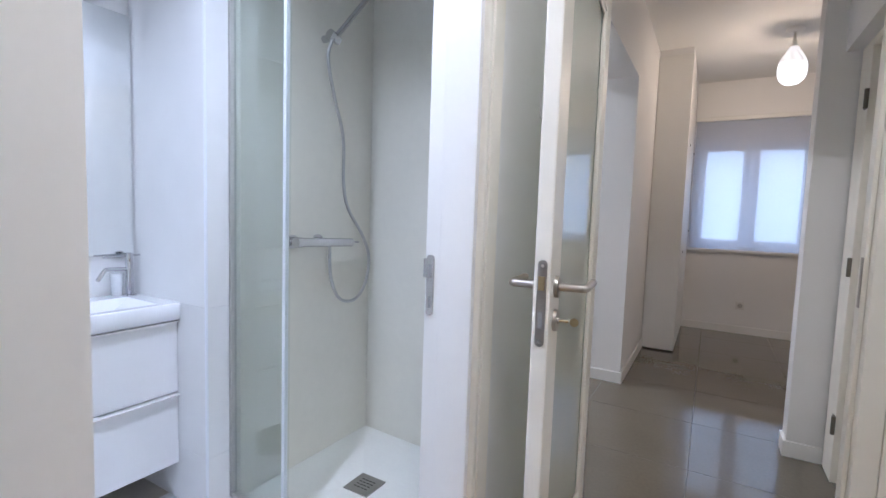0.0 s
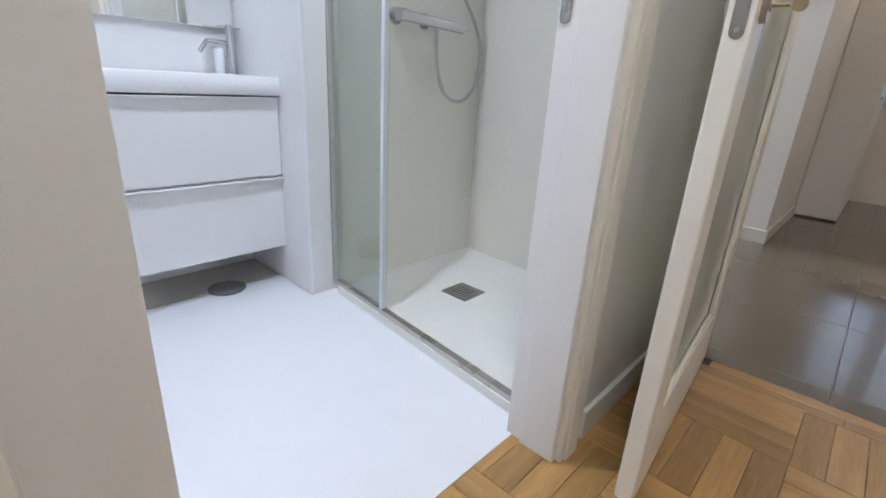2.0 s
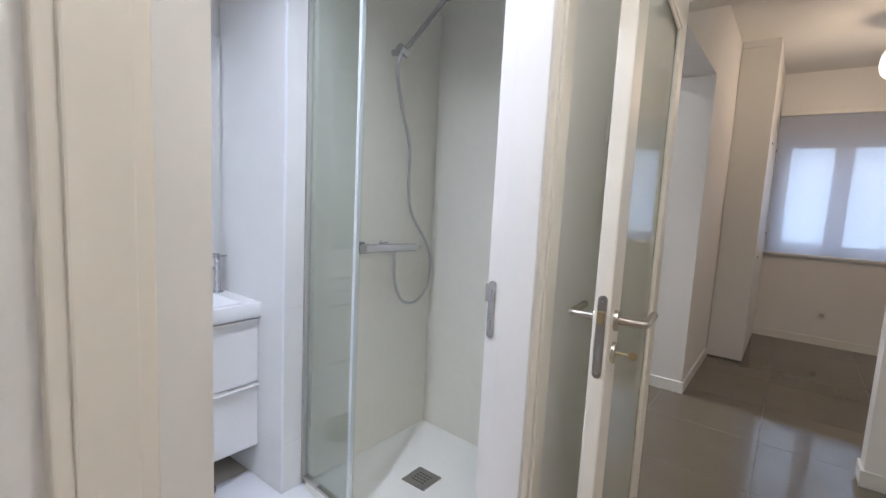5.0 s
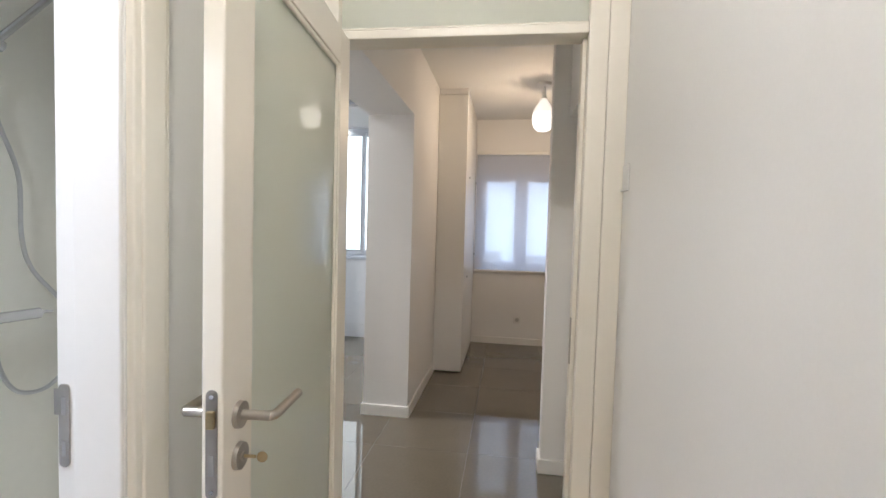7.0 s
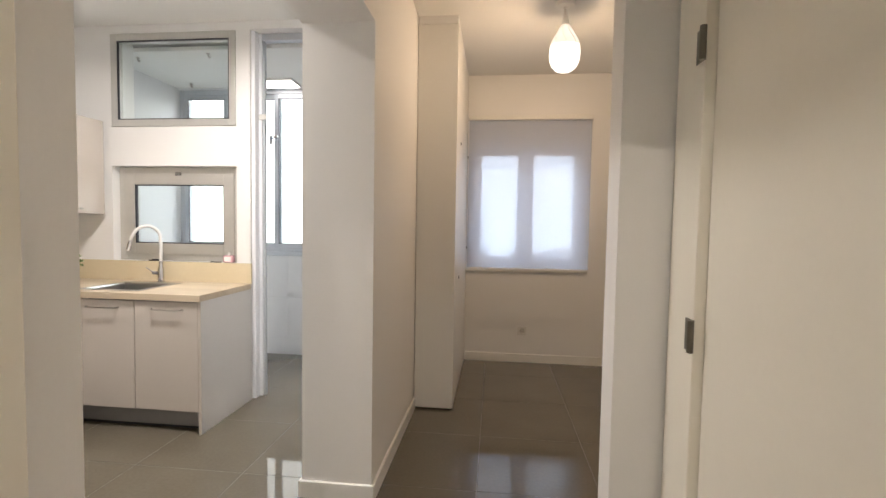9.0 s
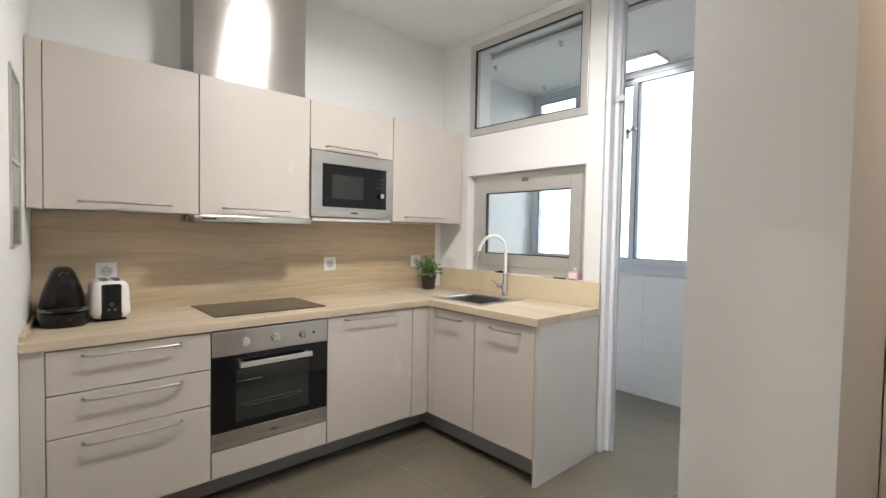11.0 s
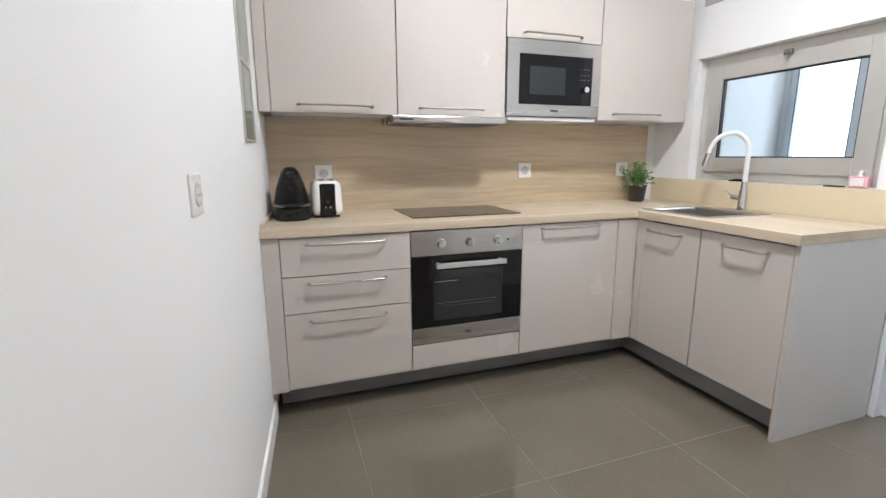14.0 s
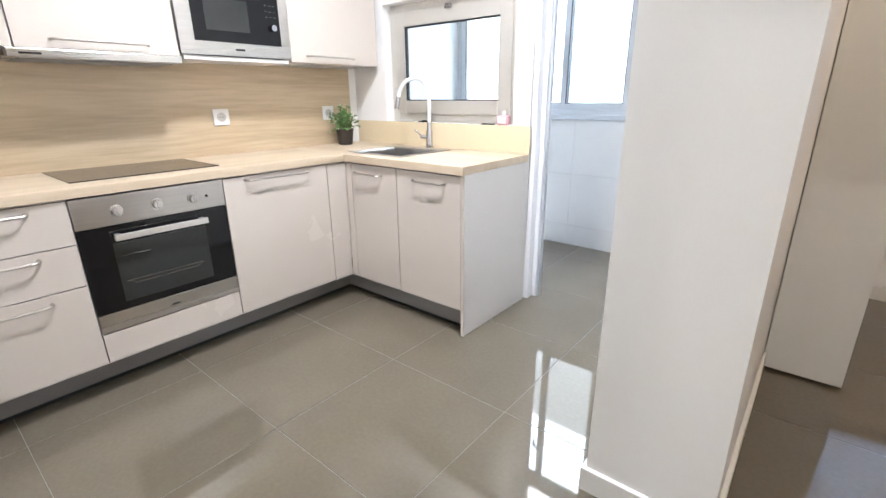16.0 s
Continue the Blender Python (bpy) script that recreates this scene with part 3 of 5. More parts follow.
pl = thing("plinth", (-0.06, 0.35, 0.0), "dark grey plinth under the base units", "plinth")
part("long_board", B(-0.155, -0.140, party(-0.1) + 0.03, 1.42, 0.0, 0.138), PLINTH, pl)
part("short_board", B(-0.139, 0.859, 1.42, 1.435, 0.0, 0.138), PLINTH, pl)
part("long_seal", B(-0.1398, -0.136, party(-0.1) + 0.03, 1.417, 0.0, 0.014), BLACK_MATT, pl, "black rubber floor seal")
part("short_seal", B(-0.1358, 0.859, 1.4162, 1.4198, 0.0, 0.014), BLACK_MATT, pl, "black rubber floor seal")

# worktop with the sink's cut-out
TOP0, TOP1 = 0.860, 0.900
SX0, SX1, SY0, SY1 = -0.045, 0.375, 1.425, 1.825
top = thing("worktop", (-0.28, 0.33, TOP0), "L-shaped light oak laminate worktop", "worktop")
bm = prism(bmesh.new(), [(-0.568, party(-0.568) + 0.001), (0.012, party(0.012) + 0.001), (0.012, 1.318), (-0.568, 1.318)], TOP0, TOP1)
bmesh.ops.bevel(bm, geom=[e for e in bm.edges if all(v.co.x > 0 for v in e.verts) and abs(e.verts[0].co.z - e.verts[1].co.z) < 0.001], offset=0.004, segments=3, affect="EDGES", profile=0.5)
part("long_top", bm, OAK_TOP, top)
bm = bmesh.new()
for a in ((-0.568, SX0, 1.319, 1.939), (SX1, 0.882, 1.319, 1.939), (SX0, SX1, 1.319, SY0), (SX0, SX1, SY1, 1.939)):
    box(bm, a[0], a[1], a[2], a[3], TOP0, TOP1)
bmesh.ops.remove_doubles(bm, verts=bm.verts, dist=0.0002)
part("short_top", bm, wood("oak_laminate_top_short", (0.62, 0.52, 0.39), (0.48, 0.385, 0.27), "x", 0.35), top)
part("wall_strip", prism(bmesh.new(), [(-0.568, party(-0.568) + 0.002), (-0.01, party(-0.01) + 0.002), (-0.01, party(-0.01) + 0.016), (-0.568, party(-0.568) + 0.016)], TOP1, TOP1 + 0.022), OAK_TOP, top)

back = thing("backsplash", (-0.577, 0.6, TOP1), "oak-grained laminate backsplash panel", "backsplash")
part("panel", B(-0.584, -0.570, party(-0.57) + 0.002, 1.88, TOP1, 1.405), OAK, back)
ups = thing("upstand", (0.15, 1.947, TOP1), "sand-coloured upstand along the window wall", "upstand")
part("panel", B(-0.565, 0.882, 1.940, 1.954, TOP1, 1.052, bevel=0.001), UPSTAND, ups)


def sink():
    s = thing("sink", (0.165, 1.625, TOP1), "inset stainless steel sink with a square bowl", "sink")
    bm = bmesh.new()
    x0, x1, y0, y1, z = SX0 - 0.015, SX1 + 0.015, SY0 - 0.015, SY1 + 0.012, TOP1 + 0.003
    bx0, bx1, by0, by1, bz = SX0 + 0.02, SX1 - 0.02, SY0 + 0.02, SY1 - 0.05, 0.745
    rims = []
    for (a, b, c, d), zz in (((x0, x1, y0, y1), TOP1 + 0.0005), ((x0, x1, y0, y1), z), ((bx0, bx1, by0, by1), z), ((bx0 + 0.006, bx1 - 0.006, by0 + 0.006, by1 - 0.006), z - 0.008), ((bx0 + 0.015, bx1 - 0.015, by0 + 0.015, by1 - 0.015), bz + 0.02), ((bx0 + 0.035, bx1 - 0.035, by0 + 0.035, by1 - 0.035), bz)):
        rims.append([bm.verts.new(q + (zz,)) for q in ((a, c), (b, c), (b, d), (a, d))])
    for r0, r1 in zip(rims, rims[1:]):
        for k in range(4):
            bm.faces.new((r0[k], r0[(k + 1) % 4], r1[(k + 1) % 4], r1[k]))
    bm.faces.new(rims[-1])
    part("bowl", bm, SINK_STEEL, s)
    cx, cy = (bx0 + bx1) / 2, (by0 + by1) / 2
    part("waste", lathe(bmesh.new(), cx, cy, [(0.040, bz + 0.001), (0.042, bz + 0.004), (0.030, bz + 0.005), (0.012, bz + 0.003)], 24), CHROME, s, "round chrome waste", smooth=True)
    part("overflow", cyl(bmesh.new(), (bx1 - 0.06, by1 - 0.010, 0.86), (bx1 - 0.06, by1 - 0.016, 0.86), 0.012, seg=16), CHROME, s)


sink()


def tap():
    x, y = 0.185, 1.885
    t = thing("kitchen_tap", (x, y, TOP1), "chrome kitchen tap with a white flexible spout", "tap")
    bm = lathe(bmesh.new(), x, y, [(0.027, TOP1), (0.027, TOP1 + 0.006), (0.022, TOP1 + 0.010), (0.021, TOP1 + 0.10), (0.016, TOP1 + 0.115), (0.014, TOP1 + 0.16)], 24)
    part("body", bm, CHROME, t, smooth=True)
    bm = cyl(bmesh.new(), (x - 0.01, y - 0.005, TOP1 + 0.065), (x - 0.055, y - 0.02, TOP1 + 0.070), 0.014, 0.013, 16)
    cyl(bm, (x - 0.048, y - 0.018, TOP1 + 0.072), (x - 0.080, y - 0.055, TOP1 + 0.115), 0.0045, 0.004, 10)
    part("lever", bm, CHROME, t, smooth=True)
    z = TOP1 + 0.15
    part("spout", tube(bmesh.new(), [(x, y, z), (x, y, z + 0.17), (x - 0.012, y - 0.010, z + 0.235), (x - 0.055, y - 0.045, z + 0.275), (x - 0.11, y - 0.09, z + 0.255), (x - 0.14, y - 0.115, z + 0.20), (x - 0.148, y - 0.122, z + 0.155)], 0.0125, 14, 6), WHITE_PLASTIC, t, "white flexible spout", smooth=True)
    part("nozzle", cyl(bmesh.new(), (x - 0.147, y - 0.121, z + 0.165), (x - 0.158, y - 0.130, z + 0.095), 0.013, 0.0165, 18), CHROME, t, smooth=True)


tap()

hob = thing("hob", (-0.35, 0.35, TOP1), "dark ceramic glass hob set in the worktop", "hob")
part("glass", B(-0.545, -0.115, 0.045, 0.650, TOP1, TOP1 + 0.005, bevel=0.002), HOB_GLASS, hob)

# ---- kitchen: wall units ----
UZA, UZB, UXF = 1.412, 2.125, -0.305
fill = thing("filler_panel", (-0.44, -0.61, UZA), "narrow greige filler beside the wall units", "panel")
part("panel", B(-0.55, UXF - 0.002, party(UXF) + 0.004, -0.582, UZA, UZB, bevel=0.001), GREIGE, fill)


def wall_unit(name, y0, y1, z0, label, h0, h1, hz, body_low=None):
    u = thing(name, (-0.44, (y0 + y1) / 2, UZA), label, "cabinet", "wall units")
    part("body", B(-0.584, UXF - 0.021, y0, y1, body_low or UZA + 0.002, UZB - 0.002), GREIGE_SIDE, u)
    d = part("door", B(UXF - 0.019, UXF, y0 + 0.001, y1 - 0.001, z0, UZB, bevel=0.0015), GREIGE, u)
    bar_handle(d, (UXF, h0, hz), (UXF, h1, hz), OUT_X)
    return u


wall_unit("wall_cabinet", -0.580, 0.024, UZA, "greige gloss wall cabinet with one flap door", -0.46, -0.10, 1.448)
wall_unit("hood_cabinet", 0.028, 0.632, UZA, "greige gloss wall cabinet round the cooker hood", 0.145, 0.505, 1.448, 1.43)
u = wall_unit("microwave_cabinet", 0.636, 1.246, 1.832, "greige gloss wall cabinet above the microwave", 0.74, 1.11, 1.858, 1.832)
bm = bmesh.new()
box(bm, -0.584, UXF - 0.02, 0.637, 0.652, UZA, 1.83)
box(bm, -0.584, UXF - 0.02, 1.230, 1.245, UZA, 1.83)
box(bm, -0.584, UXF, 0.653, 1.229, UZA - 0.012, UZA + 0.008)
part("niche", bm, GREIGE_SIDE, u)
wall_unit("wall_cabinet", 1.250, 1.918, UZA, "greige gloss wall cabinet beside the window wall", 1.36, 1.71, 1.448)


def microwave():
    m = thing("microwave", (-0.43, 0.941, 1.42), "built-in microwave with steel trim and black glass", "microwave")
    part("body", B(-0.57, UXF - 0.006, 0.660, 1.222, 1.425, 1.815), BLACK_MATT, m)
    bm = bmesh.new()
    y0, y1, z0, z1 = 0.640, 1.243, 1.424, 1.826
    for a in ((y0, 0.712, z0, z1), (1.188, y1, z0, z1), (0.712, 1.188, z0, 1.487), (0.712, 1.188, 1.754, z1)):
        box(bm, UXF - 0.005, UXF + 0.010, a[0], a[1], a[2], a[3])
    bmesh.ops.remove_doubles(bm, verts=bm.verts, dist=0.0002)
    part("trim_frame", bm, STEEL, m, "brushed steel trim frame")
    front = part("door", B(UXF - 0.004, UXF + 0.013, 0.714, 1.186, 1.489, 1.752, bevel=0.002), BLACK_GLASS, m, "black glass front")
    part("window", B(UXF + 0.0132, UXF + 0.0142, 0.775, 1.005, 1.54, 1.69, bevel=0.0004, seg=1), OVEN_WINDOW, front, "dark see-through window")
    bm = cyl(bmesh.new(), (UXF + 0.012, 1.140, 1.576), (UXF + 0.034, 1.140, 1.576), 0.017, 0.0155, 24)
    part("knob", bm, CHROME, front, "round chrome dial", smooth=True)
    bm = bmesh.new()
    for z in (1.685, 1.655, 1.628):
        for y in (1.105, 1.130, 1.155):
            box(bm, UXF + 0.0132, UXF + 0.0137, y, y + 0.009, z, z + 0.002)
    tagged(part("button_marks", bm, GREY_HOLE, front, "faint printed marks"), kind="stuff")
    part("badge", B(UXF + 0.010, UXF + 0.011, 0.915, 0.965, 1.450, 1.460), BLACK_PLASTIC, m, "small dark maker's mark")


microwave()

hood = thing("cooker_hood", (-0.44, 0.33, 1.37), "stainless steel cooker hood with a tall flue", "cooker hood")
vis = part("visor", B(-0.56, -0.272, -0.005, 0.628, 1.374, 1.408, bevel=0.003), STEEL, hood, "slim steel visor")
part("badge", B(-0.2718, -0.2712, 0.03, 0.10, 1.386, 1.394), BLACK_PLASTIC, vis, "small dark maker's mark")
part("filter", B(-0.55, -0.30, 0.03, 0.60, 1.371, 1.3735), GREY_HOLE, hood)
part("flue", B(-0.584, -0.330, 0.005, 0.612, UZB + 0.002, H - 0.002, bevel=0.002), STEEL_V, hood, "brushed steel flue up to the ceiling")


# ---- kitchen: sockets and small things ----
def socket(name, place, way, label, wide=0.086, group="sockets"):
    """A square plate with a round well; way is the side it faces."""
    x, y, z = place
    s = thing(name, place, label, "socket", group)
    h = wide / 2
    rot = {"x": Matrix.Identity(4), "-y": pose(0, 0, 0, 0, 0, -90)}[way]

    def put(bm):
        bmesh.ops.transform(bm, matrix=Matrix.Translation(place) @ rot, verts=bm.verts)
        return bm
    part("plate", put(B(0, 0.009, -h, h, -h, h, bevel=0.003)), WHITE_PLASTIC, s)
    bm = lathe(bmesh.new(), 0, 0, [(0.026, 0.0), (0.026, 0.0105), (0.022, 0.0112), (0.021, 0.0096)], 28)
    bmesh.ops.rotate(bm, matrix=Matrix.Rotation(radians(90), 3, "Y"), verts=bm.verts)
    part("insert", put(bm), WELL_SHADE, s, "round well with its shade painted grey", smooth=True)
    for dy in (-0.0095, 0.0095):
        part("pin_hole", put(cyl(bmesh.new(), (0.0096, dy, 0), (0.0102, dy, 0), 0.0028, seg=10)), BLACK_MATT, s)
    for dz in (-0.019, 0.019):
        part("earth_clip", put(B(0.0096, 0.0125, -0.003, 0.003, dz - 0.003, dz + 0.003)), NICKEL, s)
    return s


for y in (-0.335, 0.914, 1.672):
    socket("wall_socket", (-0.570, y, 1.112), "x", "white wall socket on the oak backsplash", 0.092)
socket("wall_socket", (3.01, 3.300, 0.32), "-y", "white wall socket low under the window", 0.086)

sw = thing("wall_switch", (0.97, party(0.97), 1.128), "white wall socket on the plain wall", "socket")
part("plate", B(0.927, 1.013, party(0.97) - 0.002, party(0.97) + 0.0065, 1.082, 1.172, bevel=0.004), WHITE_PLASTIC, sw)
part("insert", cyl(bmesh.new(), (0.970, party(0.97) + 0.006, 1.127), (0.970, party(0.97) + 0.011, 1.127), 0.026, 0.024, seg=28), WHITE_PLASTIC, sw, "round white insert", smooth=True)
for dx in (-0.0095, 0.0095):
    part("pin_hole", cyl(bmesh.new(), (0.97 + dx, party(0.97) + 0.0105, 1.127), (0.97 + dx, party(0.97) + 0.0116, 1.127), 0.003, seg=10), BLACK_MATT, sw)
for dz in (-0.018, 0.018):
    part("earth_clip", B(0.967, 0.973, party(0.97) + 0.0105, party(0.97) + 0.012, 1.127 + dz - 0.003, 1.127 + dz + 0.003), NICKEL, sw)
turned(sw, (0.97, party(0.97), 1.128), math.degrees(math.atan(LEAN)))

GBX = 0.04
gb = thing("glass_block_panel", (GBX, party(GBX), 1.27), "two green glass panes framed in the white wall", "window")
p0 = party(GBX)
bm = bmesh.new()
for a in ((-0.142, -0.132, 1.262, 1.878), (0.132, 0.142, 1.262, 1.878), (-0.132, 0.132, 1.262, 1.272), (-0.132, 0.132, 1.868, 1.878), (-0.132, 0.132, 1.555, 1.567)):
    box(bm, GBX + a[0], GBX + a[1], p0 - 0.004, p0 + 0.007, a[2], a[3])
part("frame", bm, ALU, gb)
for z0, z1 in ((1.273, 1.554), (1.568, 1.867)):
    part("glass_block", B(GBX - 0.131, GBX + 0.131, p0 - 0.002, p0 + 0.003, z0, z1, bevel=0.002), BLOCK_GLASS, gb, "rippled green glass")
turned(gb, (GBX, p0, 1.27), math.degrees(math.atan(LEAN)))


def coffee_machine():
    x, y, z = -0.36, -0.515, TOP1
    c = thing("coffee_machine", (x, y, z), "small rounded black capsule coffee machine", "coffee machine")

    def loft(rings):
        bm, loops = bmesh.new(), []
        for cx, rx, ry, zz in rings:
            loops.append([bm.verts.new((cx + rx * math.copysign(abs(math.cos(a)) ** 0.75, math.cos(a)), y + ry * math.copysign(abs(math.sin(a)) ** 0.75, math.sin(a)), z + (zz - z) * 0.94)) for a in [2 * math.pi * k / 28 for k in range(28)]])
        for a, b in zip(loops, loops[1:]):
            for k in range(28):
                bm.faces.new((a[k], a[(k + 1) % 28], b[(k + 1) % 28], b[k]))
        bm.faces.new(loops[0][::-1])
        bm.faces.new(loops[-1])
        return bm
    part("base", loft([(x + 0.02, 0.105, 0.082, z), (x + 0.02, 0.110, 0.089, z + 0.008), (x + 0.02, 0.110, 0.090, z + 0.060), (x + 0.015, 0.104, 0.087, z + 0.072)]), BLACK_PLASTIC, c, smooth=True)
    part("column", loft([(x - 0.03, 0.078, 0.084, z + 0.070), (x - 0.03, 0.080, 0.079, z + 0.12), (x - 0.02, 0.085, 0.069, z + 0.17), (x - 0.01, 0.080, 0.056, z + 0.21), (x - 0.01, 0.066, 0.044, z + 0.243), (x - 0.015, 0.045, 0.030, z + 0.264), (x - 0.02, 0.018, 0.013, z + 0.271)]), BLACK_PLASTIC, c, smooth=True)
    part("drip_tray", loft([(x + 0.075, 0.058, 0.060, z + 0.072), (x + 0.075, 0.060, 0.062, z + 0.078), (x + 0.075, 0.056, 0.058, z + 0.080)]), BLACK_MATT, c, "black drip tray", smooth=True)
    part("trim_line", loft([(x + 0.02, 0.109, 0.089, z + 0.0725), (x + 0.02, 0.1115, 0.0915, z + 0.0735), (x + 0.02, 0.1115, 0.0915, z + 0.0765), (x + 0.02, 0.109, 0.089, z + 0.0775)]), NICKEL, c, "thin bright line round the base", smooth=True)
    bm = cyl(bmesh.new(), (x + 0.062, y, z + 0.218), (x + 0.078, y, z + 0.214), 0.021, 0.019, 20)
    part("button", bm, material("dark_chrome", (0.10, 0.10, 0.11), 0.12, 0.8, 0.05, 20), c, "dark shiny round button", smooth=True)
    part("spout", cyl(bmesh.new(), (x + 0.060, y, z + 0.17), (x + 0.062, y, z + 0.135), 0.016, 0.011, 16), BLACK_PLASTIC, c, smooth=True)
    part("water_tank", loft([(x - 0.125, 0.045, 0.062, z + 0.004), (x - 0.125, 0.047, 0.064, z + 0.01), (x - 0.125, 0.047, 0.064, z + 0.13), (x - 0.125, 0.042, 0.058, z + 0.14)]), BLACK_PLASTIC, c, smooth=True)
    part("power_cable", tube(bmesh.new(), [(x - 0.16, y - 0.02, z + 0.02), (x - 0.13, y - 0.09, z + 0.006), (x - 0.02, y - 0.092, z + 0.005), (x - 0.17, y - 0.06, z + 0.10)], 0.0035, 8, 6), BLACK_MATT, c, "thin black cable", smooth=True)


coffee_machine()


def toaster():
    x, y, z = -0.39, -0.345, TOP1
    t = thing("toaster", (x, y, z), "white and black two-slot toaster on the worktop", "toaster")
    bm = box(bmesh.new(), x - 0.13, x + 0.095, y - 0.080, y + 0.080, z + 0.010, z + 0.186, 0.034, 5)
    for v in bm.verts:
        k = 1 - 0.12 * (v.co.z - z) / 0.186
        v.co.y = y + (v.co.y - y) * k
    part("shell", bm, WHITE_PLASTIC, t, smooth=True)
    bm = box(bmesh.new(), x + 0.080, x + 0.101, y - 0.041, y + 0.041, z + 0.010, z + 0.172, 0.014, 4)
    face = part("front_panel", bm, BLACK_PLASTIC, t, "glossy black front", smooth=True)
    part("lever", B(x + 0.100, x + 0.114, y - 0.015, y + 0.015, z + 0.118, z + 0.128, bevel=0.003), BLACK_PLASTIC, face)
    for dy in (-0.012, 0.012):
        part("button", cyl(bmesh.new(), (x + 0.100, y + dy, z + 0.055), (x + 0.103, y + dy, z + 0.055), 0.0045, seg=14), NICKEL, face)
    part("dial", cyl(bmesh.new(), (x + 0.100, y, z + 0.080), (x + 0.108, y, z + 0.080), 0.009, seg=16), BLACK_MATT, face)
    for dy in (-0.024, 0.024):
        part("slot", B(x - 0.10, x + 0.065, y + dy - 0.011, y + dy + 0.011, z + 0.176, z + 0.1875, bevel=0.002), BLACK_MATT, t, "dark bread slot")
        part("bread_guide", B(x - 0.10, x + 0.065, y + dy + 0.0115, y + dy + 0.015, z + 0.180, z + 0.194, bevel=0.001), CHROME, t)
    part("base", B(x - 0.105, x + 0.070, y - 0.060, y + 0.060, z, z + 0.012, bevel=0.003), BLACK_MATT, t)


toaster()


def plant():
    rnd = random.Random(7)
    x, y, z = -0.45, 1.715, TOP1
    p = thing("potted_plant", (x, y, z), "small green plant with pale buds in a dark pot", "plant")
    part("pot", lathe(bmesh.new(), x, y, [(0.046, z), (0.048, z + 0.004), (0.060, z + 0.098), (0.062, z + 0.100), (0.062, z + 0.108), (0.056, z + 0.108), (0.054, z + 0.090)], 28), POT, p, "dark grey pot", smooth=True)
    part("soil", cyl(bmesh.new(), (x, y, z + 0.084), (x, y, z + 0.094), 0.054, seg=24), SOIL, p)
    stems, leaves, buds = bmesh.new(), bmesh.new(), bmesh.new()

    def leaf(o, d, size):
        d = d.normalized()
        s = d.cross(Vector((rnd.uniform(-1, 1), rnd.uniform(-1, 1), rnd.uniform(0.2, 1)))).normalized()
        n = s.cross(d) * 0.18
        pts = [o, o + size * (0.35 * d + 0.30 * s) + n * size * 0.5, o + size * d - n * size, o + size * (0.35 * d - 0.30 * s) + n * size * 0.5]
        leaves.faces.new([leaves.verts.new(q) for q in pts])
    for i in range(58):
        a, spread = rnd.uniform(0, 2 * math.pi), rnd.uniform(0.01, 0.110)
        h = rnd.uniform(0.07, 0.19) * (1 - 0.35 * spread / 0.1)
        base = Vector((x + rnd.uniform(-0.03, 0.03), y + rnd.uniform(-0.03, 0.03), z + 0.09))
        tip = Vector((x + spread * math.cos(a), y + spread * math.sin(a), z + 0.09 + h))
        if i % 9 == 0:
            tip = Vector((x + 0.11 * math.cos(a), y + 0.11 * math.sin(a), z + 0.085 + rnd.uniform(0, 0.05)))
        mid = (base + tip) / 2 + Vector((0, 0, 0.02))
        tube(stems, [base, mid, tip], 0.0011, 5, 3)
        for k in range(11):
            t = rnd.uniform(0.25, 1.0)
            q = base.lerp(mid, t * 2) if t < 0.5 else mid.lerp(tip, t * 2 - 1)
            leaf(q, Vector((rnd.uniform(-1, 1), rnd.uniform(-1, 1), rnd.uniform(-0.2, 1))), rnd.uniform(0.016, 0.031))
        if i % 2 == 0:
            bmesh.ops.create_icosphere(buds, subdivisions=1, radius=rnd.uniform(0.0035, 0.006), matrix=Matrix.Translation(tip + Vector((0, 0, 0.002))))
    part("stems", stems, STEM, p)
    tagged(part("leaves", leaves, LEAF, p, "small green leaves"), kind="stuff")
    tagged(part("buds", buds, FLOWER, p, "tiny pale buds"), kind="stuff")


plant()

sp = thing("soap_bottle", (0.675, 1.985, 1.052), "small pink soap bottle on the window sill", "bottle")
bm = box(bmesh.new(), 0.635, 0.715, 1.968, 2.010, 1.052, 1.108, 0.010, 3)
part("bottle", bm, PINK, sp, smooth=True)
part("label", B(0.648, 0.702, 1.9655, 1.968, 1.062, 1.098), LABEL, sp, "pale label")
part("cap", cyl(bmesh.new(), (0.675, 1.989, 1.107), (0.675, 1.989, 1.132), 0.013, 0.011, 18), WHITE_PLASTIC, sp, smooth=True)
rest = thing("sponge_clip", (0.07, 1.975, 1.052), "small dark clip lying on the window sill", "clip")
bm = box(bmesh.new(), 0.02, 0.125, 1.962, 1.985, 1.052, 1.060, 0.003)
box(bm, 0.045, 0.10, 1.966, 1.981, 1.060, 1.066, 0.002)
part("clip_body", bm, BLACK_PLASTIC, rest)

rest = thing("sponge_clip", (0.575, 1.975, 1.052), "small dark clip beside the pink soap bottle", "clip")
bm = box(bmesh.new(), 0.535, 0.622, 1.962, 1.985, 1.052, 1.059, 0.003)
part("clip_body", bm, BLACK_PLASTIC, rest)


